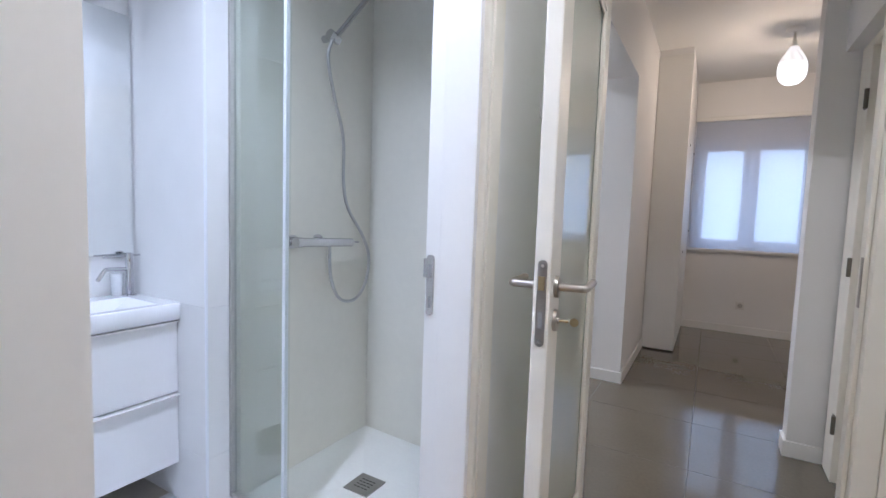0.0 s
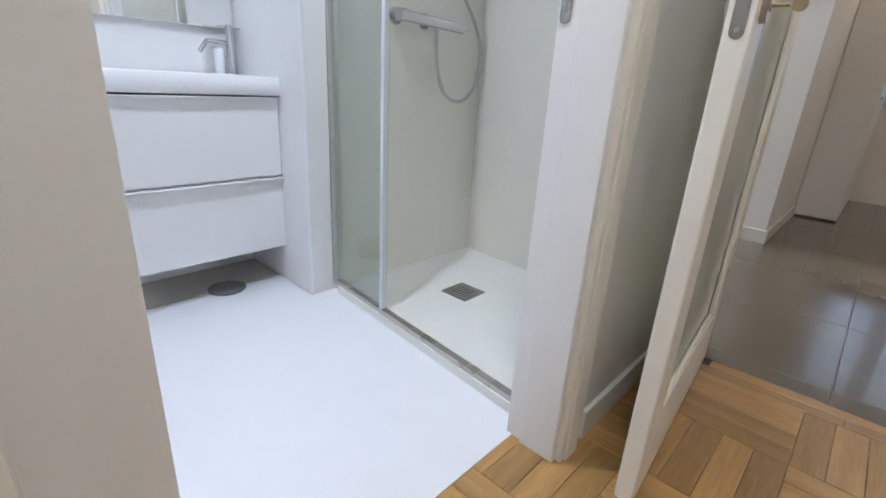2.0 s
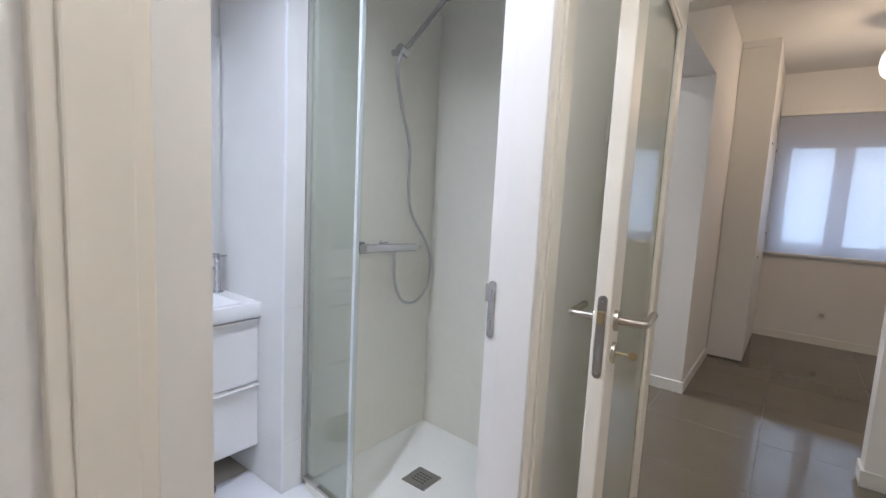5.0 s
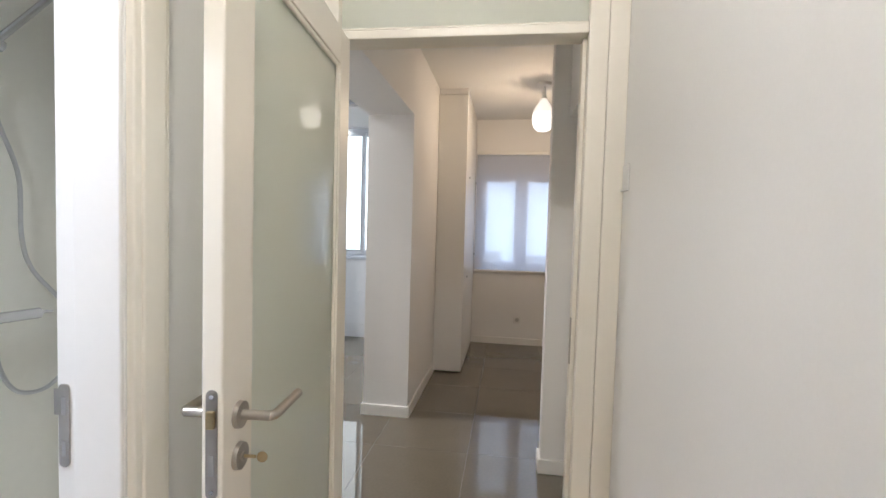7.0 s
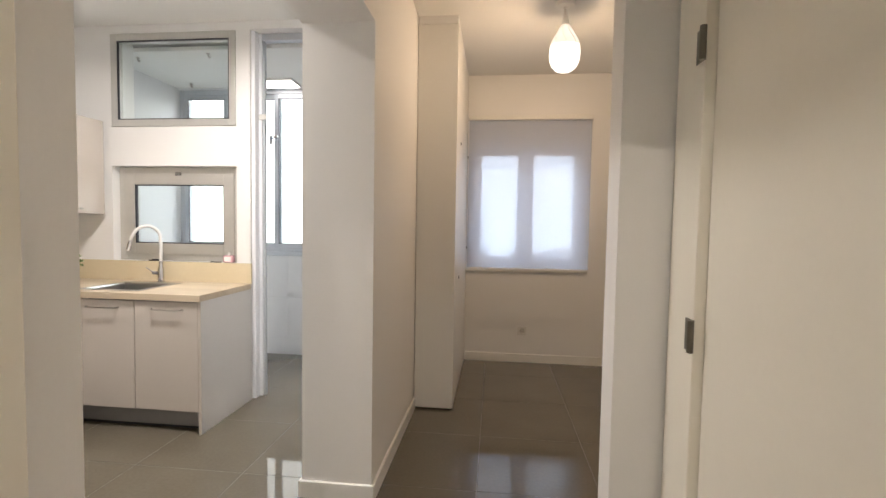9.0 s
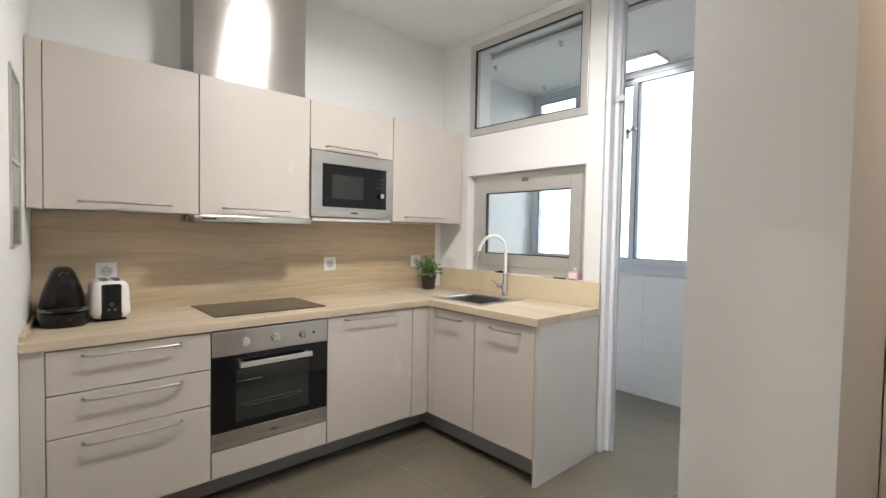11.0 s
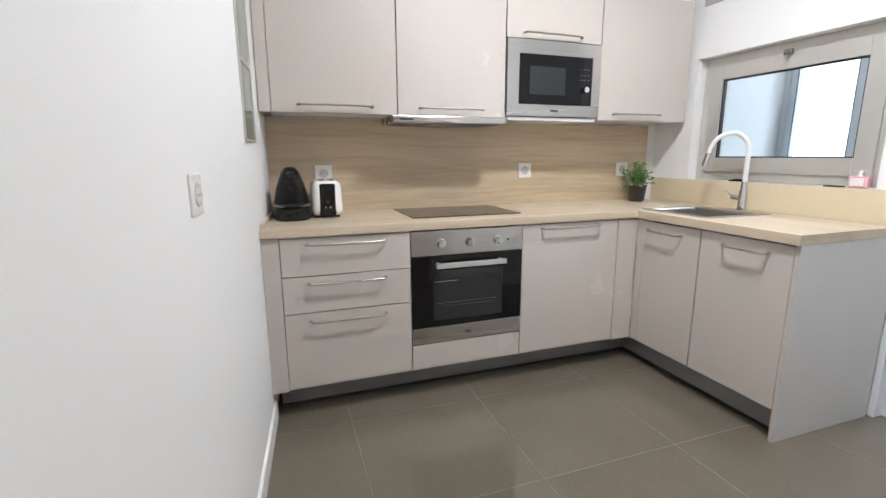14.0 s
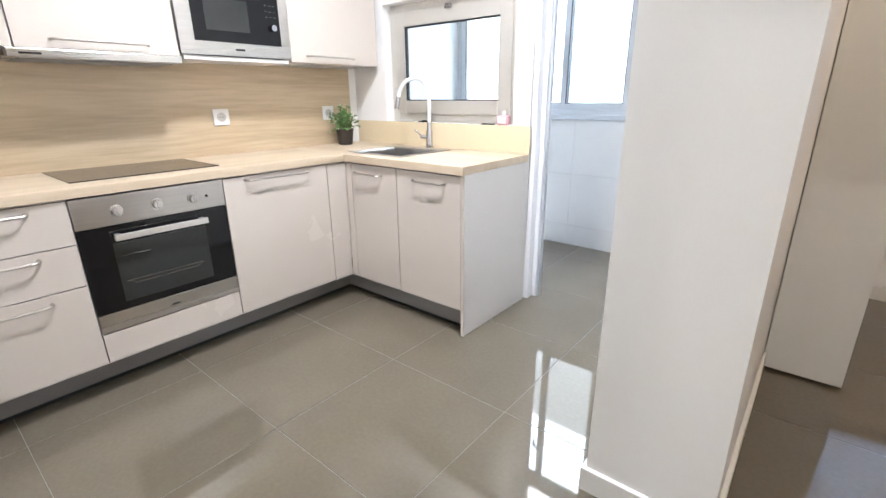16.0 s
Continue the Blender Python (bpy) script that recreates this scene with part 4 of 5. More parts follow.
# ---- kitchen windows ----
def window(name, x0, x1, z0, z1, y, depth, w, mat, label, sash=0.0, frame_label="", gasket=True):
    ob = thing(name, ((x0 + x1) / 2, y, z0), label, "window", kind="structure")
    part("window_frame", frame_y(bmesh.new(), x0, x1, z0, z1, y, y + depth, w), mat, ob)
    a, b, c, d = x0 + w, x1 - w, z0 + w, z1 - w
    if sash:
        part("sash", frame_y(bmesh.new(), a - 0.004, b + 0.004, c - 0.004, d + 0.004, y - 0.012, y + depth * 0.8, sash), mat, ob)
        a, b, c, d = a + sash - 0.004, b - sash + 0.004, c + sash - 0.004, d - sash + 0.004
    if gasket:
        part("gasket", frame_y(bmesh.new(), a - 0.002, b + 0.002, c - 0.002, d + 0.002, y - 0.004 if sash else y + 0.004, y + 0.02, 0.009, 0.0), RUBBER, ob)
    pane = part("pane", B(a - 0.002, b + 0.002, y + 0.021, y + 0.027, c - 0.002, d + 0.002), CLEAR, ob, "clear glass pane")
    pane.visible_shadow = False
    return ob


w1 = window("window_1", -0.266, 0.756, 1.053, 1.787, 2.02, 0.06, 0.055, ALU, "aluminium-framed awning window above the sink", 0.085)
bm = B(0.235, 0.275, 1.985, 2.008, 1.722, 1.748, bevel=0.004)
cyl(bm, (0.255, 1.995, 1.735), (0.255, 1.968, 1.722), 0.009, seg=14)
part("window_catch", bm, material("grey_catch", (0.25, 0.24, 0.23), 0.4, 0.6), w1, "small grey catch")
window("window_2", -0.266, 0.756, 2.094, 2.797, 1.952, 0.06, 0.052, ALU, "aluminium-framed fixed window under the ceiling")
setting("sill_kitchen_window", B(-0.268, 0.758, 1.954, 2.019, 1.046, 1.052), WHITE_ENAMEL, "thin white sill of the sink window", "sill")

# doorway to the utility room
dr = thing("door_utility_frame", (1.3, 2.06, 0.0), "white aluminium frame of the opening to the utility room", "door frame", kind="structure")
part("jamb", B(0.872, 0.925, 2.03, 2.09, 0.0, 2.798, bevel=0.004), PVC, dr)
part("outer_jamb", B(0.872, 0.902, 1.97, 2.029, 0.0, 2.798, bevel=0.004), PVC, dr)
part("head", B(0.926, 1.783, 2.03, 2.09, 2.745, 2.798, bevel=0.004), ALU_BLUE, dr)
part("track", B(0.926, 0.940, 2.045, 2.075, 0.0, 2.744, bevel=0.002), ALU_BLUE, dr)
part("bracket", B(0.905, 0.965, 2.015, 2.0295, 2.15, 2.19, bevel=0.004), ALU, dr)

# ---- utility room ----
uw = thing("window_3", (0.3, UY + 0.05, UZ0), "wide sliding aluminium window of the utility room", "window", kind="structure")
part("window_frame", frame_y(bmesh.new(), UX0, UX1, UZ0, UZ1, UY + 0.02, UY + 0.09, 0.045), ALU_BLUE, uw)
part("window_sill", B(UX0, UX1, UY - 0.035, UY + 0.019, UZ0 - 0.03, UZ0 + 0.012, bevel=0.004), ALU_BLUE, uw)
for x0, x1, dy in ((UX0 + 0.045, -0.06, 0.0), (-0.11, 0.50, 0.03), (0.44, 0.99, 0.0), (0.94, UX1 - 0.045, 0.03)):
    s = part("sash", frame_y(bmesh.new(), x0, x1, UZ0 + 0.046, UZ1 - 0.046, UY + 0.025 + dy, UY + 0.052 + dy, 0.048), ALU_BLUE, uw)
    g = part("pane", B(x0 + 0.047, x1 - 0.047, UY + 0.036 + dy, UY + 0.041 + dy, UZ0 + 0.092, UZ1 - 0.092), CLEAR, s, "clear glass pane")
    g.visible_shadow = False
    part("gasket", frame_y(bmesh.new(), x0 + 0.046, x1 - 0.046, UZ0 + 0.091, UZ1 - 0.091, UY + 0.0245 + dy, UY + 0.030 + dy, 0.006, 0.0), RUBBER, s)
hk = thing("clothes_line_bracket", (0.43, UY - 0.01, 2.22), "small metal clothes-line bracket on the window", "bracket")
bm = B(0.40, 0.425, UY + 0.0, UY + 0.024, 2.17, 2.26, bevel=0.003)
cyl(bm, (0.412, UY + 0.005, 2.22), (0.50, UY - 0.06, 2.235), 0.008, seg=12)
cyl(bm, (0.50, UY - 0.075, 2.235), (0.50, UY - 0.045, 2.235), 0.020, seg=18)
part("bracket_arm", bm, CHROME, hk, smooth=True)
rack = thing("clothes_rail", (-0.60, 3.08, 1.88), "thin grey clothes rail on the utility wall", "clothes rail")
part("rail", cyl(bmesh.new(), (-0.60, 3.08, 1.88), (-0.06, 3.08, 1.88), 0.006, seg=12), NICKEL, rack, smooth=True)
part("wall_plate", cyl(bmesh.new(), (-0.60, 3.08, 1.88), (-0.594, 3.08, 1.88), 0.022, seg=20), NICKEL, rack, smooth=True)
for hx in (-0.455, -0.33, -0.165):
    peg = thing("clothes_peg", (hx, 3.08, 1.815), "dark plastic clothes peg on the rail", "clothes peg", "clothes pegs")
    for dx in (-0.0075, 0.0075):
        part("peg_half", B(hx + dx - 0.006, hx + dx + 0.006, 3.071, 3.089, 1.822, 1.892, bevel=0.002), BLACK_MATT, peg)
    part("spring", cyl(bmesh.new(), (hx, 3.066, 1.862), (hx, 3.094, 1.862), 0.005, seg=10), NICKEL, peg)
for hx, hy in ((0.34, 2.26), (-0.33, 2.31), (-0.35, 3.03)):
    hook = thing("ceiling_hook", (hx, hy, H_UTIL - 0.03), "small metal clothes-line hook in the utility ceiling", "hook", "clothes-line hooks")
    bm = cyl(bmesh.new(), (hx, hy, H_UTIL - 0.036), (hx, hy, H_UTIL - 0.031), 0.016, seg=16)
    tube(bm, [(hx, hy, H_UTIL - 0.036), (hx, hy, H_UTIL - 0.055), (hx + 0.012, hy, H_UTIL - 0.066), (hx + 0.022, hy, H_UTIL - 0.052)], 0.004, 8, 4)
    part("hook_body", bm, NICKEL, hook, smooth=True)
bt = thing("ceiling_light", (0.58, 3.02, H_UTIL - 0.03), "square lit light panel on the utility ceiling", "lamp")
part("housing", B(0.40, 0.76, 2.90, 3.14, H_UTIL - 0.055, H_UTIL - 0.031, bevel=0.004), WHITE_PLASTIC, bt)
part("diffuser", B(0.415, 0.745, 2.915, 3.125, H_UTIL - 0.062, H_UTIL - 0.0555, bevel=0.002), LED, bt, "glowing white diffuser")


def downlight(px, py, z, mat, label):
    d = thing("downlight", (px, py, z), label, "lamp", "recessed downlights")
    part("trim_ring", lathe(bmesh.new(), px, py, [(0.034, z - 0.001), (0.036, z - 0.005), (0.048, z - 0.005), (0.050, z - 0.001)], 28), WHITE_ENAMEL, d, smooth=True)
    part("lens", cyl(bmesh.new(), (px, py, z - 0.004), (px, py, z - 0.001), 0.033, seg=24), mat, d, "glowing lens")


kl = thing("ceiling_light", (0.90, 0.69, H), "round lit ceiling lamp in the kitchen", "lamp")
part("housing", lathe(bmesh.new(), 0.90, 0.69, [(0.19, H - 0.001), (0.19, H - 0.03), (0.185, H - 0.06), (0.175, H - 0.065)], 40), WHITE_PLASTIC, kl, smooth=True)
part("diffuser", cyl(bmesh.new(), (0.90, 0.69, H - 0.078), (0.90, 0.69, H - 0.066), 0.165, 0.172, 40), LED, kl, "glowing round diffuser", smooth=True)
for px, py in BATH_SPOTS:
    downlight(px, py, H_BATH - 0.03, LED, "small round lit downlight in the bathroom ceiling")
cl = thing("ceiling_light", (2.60, -2.67, H), "small square lit ceiling lamp in the corridor", "lamp")
part("housing", B(2.555, 2.645, -2.715, -2.625, H - 0.05, H - 0.005, bevel=0.006), WHITE_PLASTIC, cl)
part("diffuser", B(2.56, 2.64, -2.71, -2.63, H - 0.085, H - 0.0505, bevel=0.008), LED_WARM, cl, "glowing diffuser").visible_shadow = False

# outside
setting("backdrop", B(-160, 160, 110, 111, -60, 120), glow("bright_overcast_sky", (0.90, 0.96, 1.0), 2.5), "bright white overcast sky", "sky")
setting("ground", B(-160, 160, 12, 109.5, -10.4, -10.0), FAR, "ground far below with haze painted into its pale colour", "ground")
rnd = random.Random(3)
for i in range(7):
    bx, by, bh = -30 + 9.5 * i + rnd.uniform(-2, 2), rnd.uniform(55, 85), rnd.uniform(5.5, 7.6)
    fb = thing("apartment_building", (bx, by, -10), "far apartment building with haze painted into its pale colours", "building", "far buildings")
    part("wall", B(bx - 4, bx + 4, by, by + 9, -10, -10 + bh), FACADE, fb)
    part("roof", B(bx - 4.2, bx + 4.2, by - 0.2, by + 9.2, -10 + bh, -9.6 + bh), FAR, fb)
    for k in range(3):
        for j in range(3):
            part("window", B(bx - 3.1 + 2.3 * j, bx - 1.9 + 2.3 * j, by - 0.06, by - 0.01, -9.2 + 1.45 * k, -8.3 + 1.45 * k), GREY_HOLE, fb)


# ---- hall ----
tall = thing("tall_cabinet", (2.29, 2.63, 0.0), "tall white full-height cupboard beside the window", "cabinet")
part("body", B(2.143, 2.430, 1.984, 3.297, 0.012, 2.80), WHITE_ENAMEL, tall)
part("door", B(2.145, 2.432, 1.964, 1.983, 0.015, 2.798, bevel=0.0015), WHITE_ENAMEL, tall)
part("plinth", B(2.16, 2.41, 1.99, 3.29, 0.0, 0.0115), PLINTH, tall)
part("top_filler", B(2.150, 2.428, 1.972, 3.29, 2.803, H - 0.001), WALL, tall)
for z in (0.95, 2.02):
    part("hinge_cap", cyl(bmesh.new(), (2.431, 2.35, z), (2.437, 2.35, z), 0.012, seg=14), GREY_HOLE, tall)

hw = thing("window_4", ((WX0 + WX1) / 2, 3.40, WZ0), "white two-leaf window behind a thin blind", "window", kind="structure")
part("window_frame", frame_y(bmesh.new(), WX0 + 0.002, WX1 - 0.002, WZ0 + 0.002, WZ1 - 0.002, 3.39, 3.46, 0.035), PVC, hw)
for x0, x1 in ((2.497, 3.012), (3.018, 3.565)):
    s = part("sash", frame_y(bmesh.new(), x0, x1, WZ0 + 0.04, WZ1 - 0.04, 3.375, 3.44, 0.075), PVC, hw)
    g = part("pane", B(x0 + 0.074, x1 - 0.074, 3.40, 3.406, WZ0 + 0.114, WZ1 - 0.114), CLEAR, s, "clear glass pane")
    g.visible_shadow = False
part("window_sill", B(WX0 - 0.03, WX1 + 0.03, 3.272, 3.388, WZ0 - 0.036, WZ0 - 0.004, bevel=0.006), WHITE_ENAMEL, hw)
part("handle", B(3.000, 3.030, 3.345, 3.374, 1.50, 1.62, bevel=0.005), PVC, hw)
bl = thing("roller_blind", (3.03, 3.27, 0.955), "thin white translucent roller blind, let down", "blind")
part("cloth", B(2.445, 3.63, 3.268, 3.2695, 0.955, 2.41), BLIND, bl)
part("bottom_bar", B(2.445, 3.63, 3.262, 3.2715, 0.928, 0.954, bevel=0.003), WHITE_ENAMEL, bl)
part("cassette", B(2.44, 3.635, 3.235, 3.299, 2.41, 2.455, bevel=0.008), WHITE_ENAMEL, bl)
part("chain", cyl(bmesh.new(), (2.437, 3.262, 1.15), (2.437, 3.262, 2.41), 0.0022, seg=6), WHITE_PLASTIC, bl)
for z in (1.15, 2.05):
    part("cord_clip", B(2.432, 2.442, 3.255, 3.299, z - 0.012, z + 0.012, bevel=0.002), GREY_HOLE, bl)


def pendant():
    x, y = 3.155, 1.85
    p = thing("pendant_lamp", (x, y, H), "lit teardrop pendant lamp of white glass", "lamp")
    part("canopy", lathe(bmesh.new(), x, y, [(0.066, H - 0.001), (0.066, H - 0.012), (0.058, H - 0.026), (0.020, H - 0.031), (0.012, H - 0.04)], 32), WHITE_ENAMEL, p, smooth=True)
    part("holder", lathe(bmesh.new(), x, y, [(0.008, H - 0.035), (0.012, H - 0.06), (0.020, H - 0.12), (0.026, H - 0.15), (0.022, H - 0.156)], 24), WHITE_PLASTIC, p, smooth=True)
    zb = 2.415
    part("upper_shade", lathe(bmesh.new(), x, y, [(0.030, H - 0.15), (0.045, H - 0.175), (0.068, H - 0.215), (0.088, H - 0.255), (0.098, H - 0.29)], 36), OPAL_TOP, p, "patterned upper glass, dimly lit", smooth=True)
    low = lathe(bmesh.new(), x, y, [(0.098, H - 0.2905), (0.102, zb + 0.11), (0.098, zb + 0.07), (0.086, zb + 0.035), (0.064, zb + 0.01), (0.050, zb), (0.020, zb - 0.001)], 36)
    part("lower_shade", low, OPAL, p, "brightly lit lower glass", smooth=True)
    for q in p.children:
        if q.name.startswith("lower_shade"):
            q.visible_shadow = False
    bm = bmesh.new()
    for k in range(9):
        a = 2 * math.pi * k / 9
        tube(bm, [(x + r * math.cos(a + s), y + r * math.sin(a + s), z) for r, z, s in ((0.047, H - 0.175, 0), (0.071, H - 0.215, 0.18), (0.091, H - 0.255, 0.36), (0.100, H - 0.29, 0.5))], 0.0022, 6, 3)
    part("swirl_ribs", bm, WHITE_PLASTIC, p, "raised swirl ribs", smooth=True)


pendant()

# recessed hall door
DULL_HINGE = material("dull_hinge_steel", (0.16, 0.145, 0.12), 0.4, 0.7, 0.1, 40)
hd = thing("door_2", (3.30, -0.37, 0.0), "closed ivory hall door with three steel hinges", "door", kind="structure")
part("leaf", B(3.290, 3.328, -0.925, -0.051, 0.006, 2.10, bevel=0.003), IVORY, hd)
part("jamb", B(3.262, 3.329, -0.047, 0.138, 0.0, 2.139, bevel=0.003), IVORY, hd)
part("head", B(3.262, 3.329, -0.928, -0.048, 2.103, 2.139, bevel=0.003), IVORY, hd)
for z in (0.29, 1.07, 1.86):
    bm = B(3.257, 3.2615, -0.045, -0.004, z - 0.045, z + 0.045, bevel=0.001)
    cyl(bm, (3.254, -0.050, z - 0.045), (3.254, -0.050, z + 0.045), 0.009, seg=14)
    part("hinge", bm, DULL_HINGE, hd, "dull bronzed steel hinge", smooth=True)

# ---- doorway with the glazed door ----
gf = thing("door_1_frame", (2.72, -1.01, 0.0), "ivory door frame with a fixed glass transom", "door frame", kind="structure")
part("hinge_jamb", B(2.190, 2.250, -1.062, -0.962, 0.0, H - 0.006, bevel=0.0025), IVORY, gf)
part("lock_jamb", B(3.108, 3.170, -1.062, -0.962, 0.0, H - 0.006, bevel=0.0025), IVORY, gf)
part("rebate", B(3.094, 3.1075, -1.02, -0.965, 0.0, 2.121, bevel=0.002), IVORY, gf)
part("transom_bar", B(2.251, 3.107, -1.062, -0.962, 2.122, 2.152, bevel=0.003), IVORY, gf)
part("transom_bead", B(2.251, 3.107, -1.058, -1.0305, 2.1525, 2.162, bevel=0.003), IVORY, gf)
part("top_bar", B(2.251, 3.107, -1.062, -0.962, H - 0.06, H - 0.006, bevel=0.004), IVORY, gf)
part("transom_glass", B(2.251, 3.107, -1.030, -1.022, 2.1525, H - 0.061), FROST, gf, "grey-green frosted transom glass")
part("architrave", B(3.171, 3.234, -1.068, -0.95, 0.0, H - 0.006, bevel=0.0025), IVORY, gf)
part("architrave", B(2.172, 2.189, -1.068, -0.966, 0.0, H - 0.006, bevel=0.0025), IVORY, gf)
bm = B(3.0905, 3.0938, -1.019, -1.000, 1.01, 1.17, bevel=0.001)
part("strike_plate", bm, NICKEL, gf, "steel strike plate")


def lever(parent, x, y, z, out, along, key=None):
    """A round rose, a neck and a straight lever turned along y; out is +1 or -1 along x."""
    bm = cyl(bmesh.new(), (x, y, z), (x + out * 0.009, y, z), 0.0265, 0.0255, 32)
    cyl(bm, (x + out * 0.008, y, z), (x + out * 0.066, y, z), 0.0095, seg=20)
    tube(bm, [(x + out * 0.056, y, z), (x + out * 0.066, y + along * 0.004, z), (x + out * 0.070, y + along * 0.014, z), (x + out * 0.070, y + along * 0.06, z), (x + out * 0.070, y + along * 0.128, z)], 0.0098, 18, 5)
    part("lever_handle", bm, NICKEL, parent, "satin steel lever on a round rose", smooth=True)
    bm = cyl(bmesh.new(), (x, y, z - 0.082), (x + out * 0.009, y, z - 0.082), 0.0265, 0.0255, 32)
    cyl(bm, (x + out * 0.008, y, z - 0.082), (x + out * 0.0125, y, z - 0.082), 0.009, seg=18)
    part("key_rose", bm, NICKEL, parent, "satin steel key rose", smooth=True)
    if key:
        bm = cyl(bmesh.new(), (x + out * 0.012, y, z - 0.082), (x + out * 0.035, y, z - 0.082), 0.0032, seg=10)
        cyl(bm, (x + out * 0.048, y - 0.0012, z - 0.082), (x + out * 0.048, y + 0.0012, z - 0.082), 0.0105, seg=20)
        part("key", bm, BRASS, parent, "brass key in the lock", smooth=True)


def glazed_door():
    x0, x1, y0, y1, z0, z1 = 2.326, 2.366, -1.892, -1.064, 0.010, 2.116
    d = thing("door_1", (2.346, -1.48, z0), "ivory glazed door standing open with frosted glass", "door", kind="structure")
    lock, hinge, rail_top, rail_low = 0.110, 0.110, 0.115, 0.20
    part("lock_stile", B(x0, x1, y0, y0 + lock, z0, z1, bevel=0.004), IVORY, d)
    part("hinge_stile", B(x0, x1, y1 - hinge, y1, z0, z1, bevel=0.004), IVORY, d)
    part("top_rail", B(x0, x1, y0 + lock + 0.0005, y1 - hinge - 0.0005, z1 - rail_top, z1, bevel=0.003), IVORY, d)
    part("bottom_rail", B(x0, x1, y0 + lock + 0.0005, y1 - hinge - 0.0005, z0, z0 + rail_low, bevel=0.003), IVORY, d)
    a, b, c, e = y0 + lock, y1 - hinge, z0 + rail_low, z1 - rail_top
    frost = part("pane", B(x0 + 0.016, x1 - 0.016, a, b, c, e), FROST, d, "pale green frosted glass")
    frost.visible_shadow = False
    for xs in (x0 + 0.004, x1 - 0.015):
        bm = bmesh.new()
        for q in ((a, a + 0.014, c, e), (b - 0.014, b, c, e), (a + 0.014, b - 0.014, c, c + 0.014), (a + 0.014, b - 0.014, e - 0.014, e)):
            box(bm, xs, xs + 0.011, *q, 0.004)
        part("glazing_bead", bm, IVORY, d)
    bm = bmesh.new()
    box(bm, 2.335, 2.357, y0 - 0.0016, y0 + 0.002, 0.962, 1.165, 0.0)
    geom = [e2 for e2 in bm.edges if abs(e2.verts[0].co.y - e2.verts[1].co.y) > 0.001]
    bmesh.ops.bevel(bm, geom=geom, offset=0.0105, segments=6, affect="EDGES", profile=0.5)
    fore = part("lock_faceplate", bm, material("dull_steel", (0.36, 0.34, 0.32), 0.35, 1.0, 0.08, 40), d, "dull steel lock plate")
    part("latch", B(2.3385, 2.3535, y0 - 0.010, y0 - 0.0017, 1.095, 1.128, bevel=0.002), BRASS, fore, "brass latch")
    part("bolt", B(2.3405, 2.3515, y0 - 0.0025, y0 - 0.0017, 1.005, 1.045, bevel=0.0003, seg=1), GREY_HOLE, fore)
    for z in (0.975, 1.152):
        part("screw", cyl(bmesh.new(), (2.346, y0 - 0.0026, z), (2.346, y0 - 0.0016, z), 0.0042, seg=14), CHROME, fore)
    lever(d, x1, y0 + 0.058, 1.098, 1, 1, key=True)
    lever(d, x0, y0 + 0.058, 1.098, -1, 1)
    for z in (0.22, 1.05, 1.88):
        part("hinge", cyl(bmesh.new(), (2.333, -1.061, z - 0.05), (2.333, -1.061, z + 0.05), 0.007, seg=14), NICKEL, d, smooth=True)

    turned(d, (2.346, -1.892, 0), 4.85)


glazed_door()

# ---- bathroom doorway ----
bf = thing("door_3_frame", (2.10, -2.27, 0.0), "white frame of the open bathroom doorway", "door frame", kind="structure")
part("lock_jamb", B(2.028, 2.172, -1.895, -1.841, 0.0, 2.149, bevel=0.002), WHITE_ENAMEL, bf)
part("hinge_jamb", prism(bmesh.new(), [(2.172, -2.79), (2.118, -2.79), (2.118, -2.73), (2.042, -2.73), (2.042, -2.664), (2.028, -2.664), (2.028, -2.843), (2.172, -2.843)], 0.0, 2.149), WHITE_ENAMEL, bf)
for a0, a1 in ((-1.895, -1.80), (-2.885, -2.79)):
    bm = B(2.166, 2.188, a0 + 0.005, a1, 0.0, 2.20, bevel=0.004, seg=3)
    box(bm, 2.186, 2.194, a0 + 0.022, a1 - 0.018, 0.0, 2.19, 0.003)
    part("architrave", bm, IVORY, bf)
part("stop", B(2.075, 2.172, -1.905, -1.8955, 0.0, 2.13, bevel=0.003), WHITE_ENAMEL, bf)
part("head", B(2.028, 2.172, -2.842, -1.896, 2.10, 2.149, bevel=0.002), WHITE_ENAMEL, bf)
part("architrave", B(2.1725, 2.188, -2.789, -1.891, 2.13, 2.20, bevel=0.006), IVORY, bf)
bm = bmesh.new()
box(bm, 2.034, 2.056, -1.8985, -1.8945, 0.995, 1.155, 0.0)
bmesh.ops.bevel(bm, geom=[e for e in bm.edges if abs(e.verts[0].co.y - e.verts[1].co.y) > 0.001], offset=0.009, segments=5, affect="EDGES", profile=0.5)
box(bm, 2.024, 2.036, -1.8985, -1.8965, 1.095, 1.145, 0.0)
st = part("strike_plate", bm, STEEL_V, bf, "brushed steel strike plate")
part("latch_hole", B(2.040, 2.050, -1.8990, -1.8984, 1.095, 1.130), GREY_HOLE, st)
part("bolt_hole", B(2.041, 2.049, -1.8990, -1.8984, 1.015, 1.045), GREY_HOLE, st)

ip = thing("wall_chime", (3.234, -1.13, 1.60), "flat white door chime box on the wall", "chime")
part("case", B(3.229, 3.2345, -1.140, -1.071, 1.611, 1.688, bevel=0.004), WALL, ip)
part("lower_lip", B(3.224, 3.2345, -1.145, -1.0705, 1.603, 1.6105, bevel=0.002), WALL, ip)
lsw = thing("wall_switch", (2.171, -2.97, 1.34), "white light switch on the corridor wall", "switch")
part("plate", B(2.1705, 2.180, -3.005, -2.92, 1.385, 1.470, bevel=0.003), WHITE_PLASTIC, lsw)
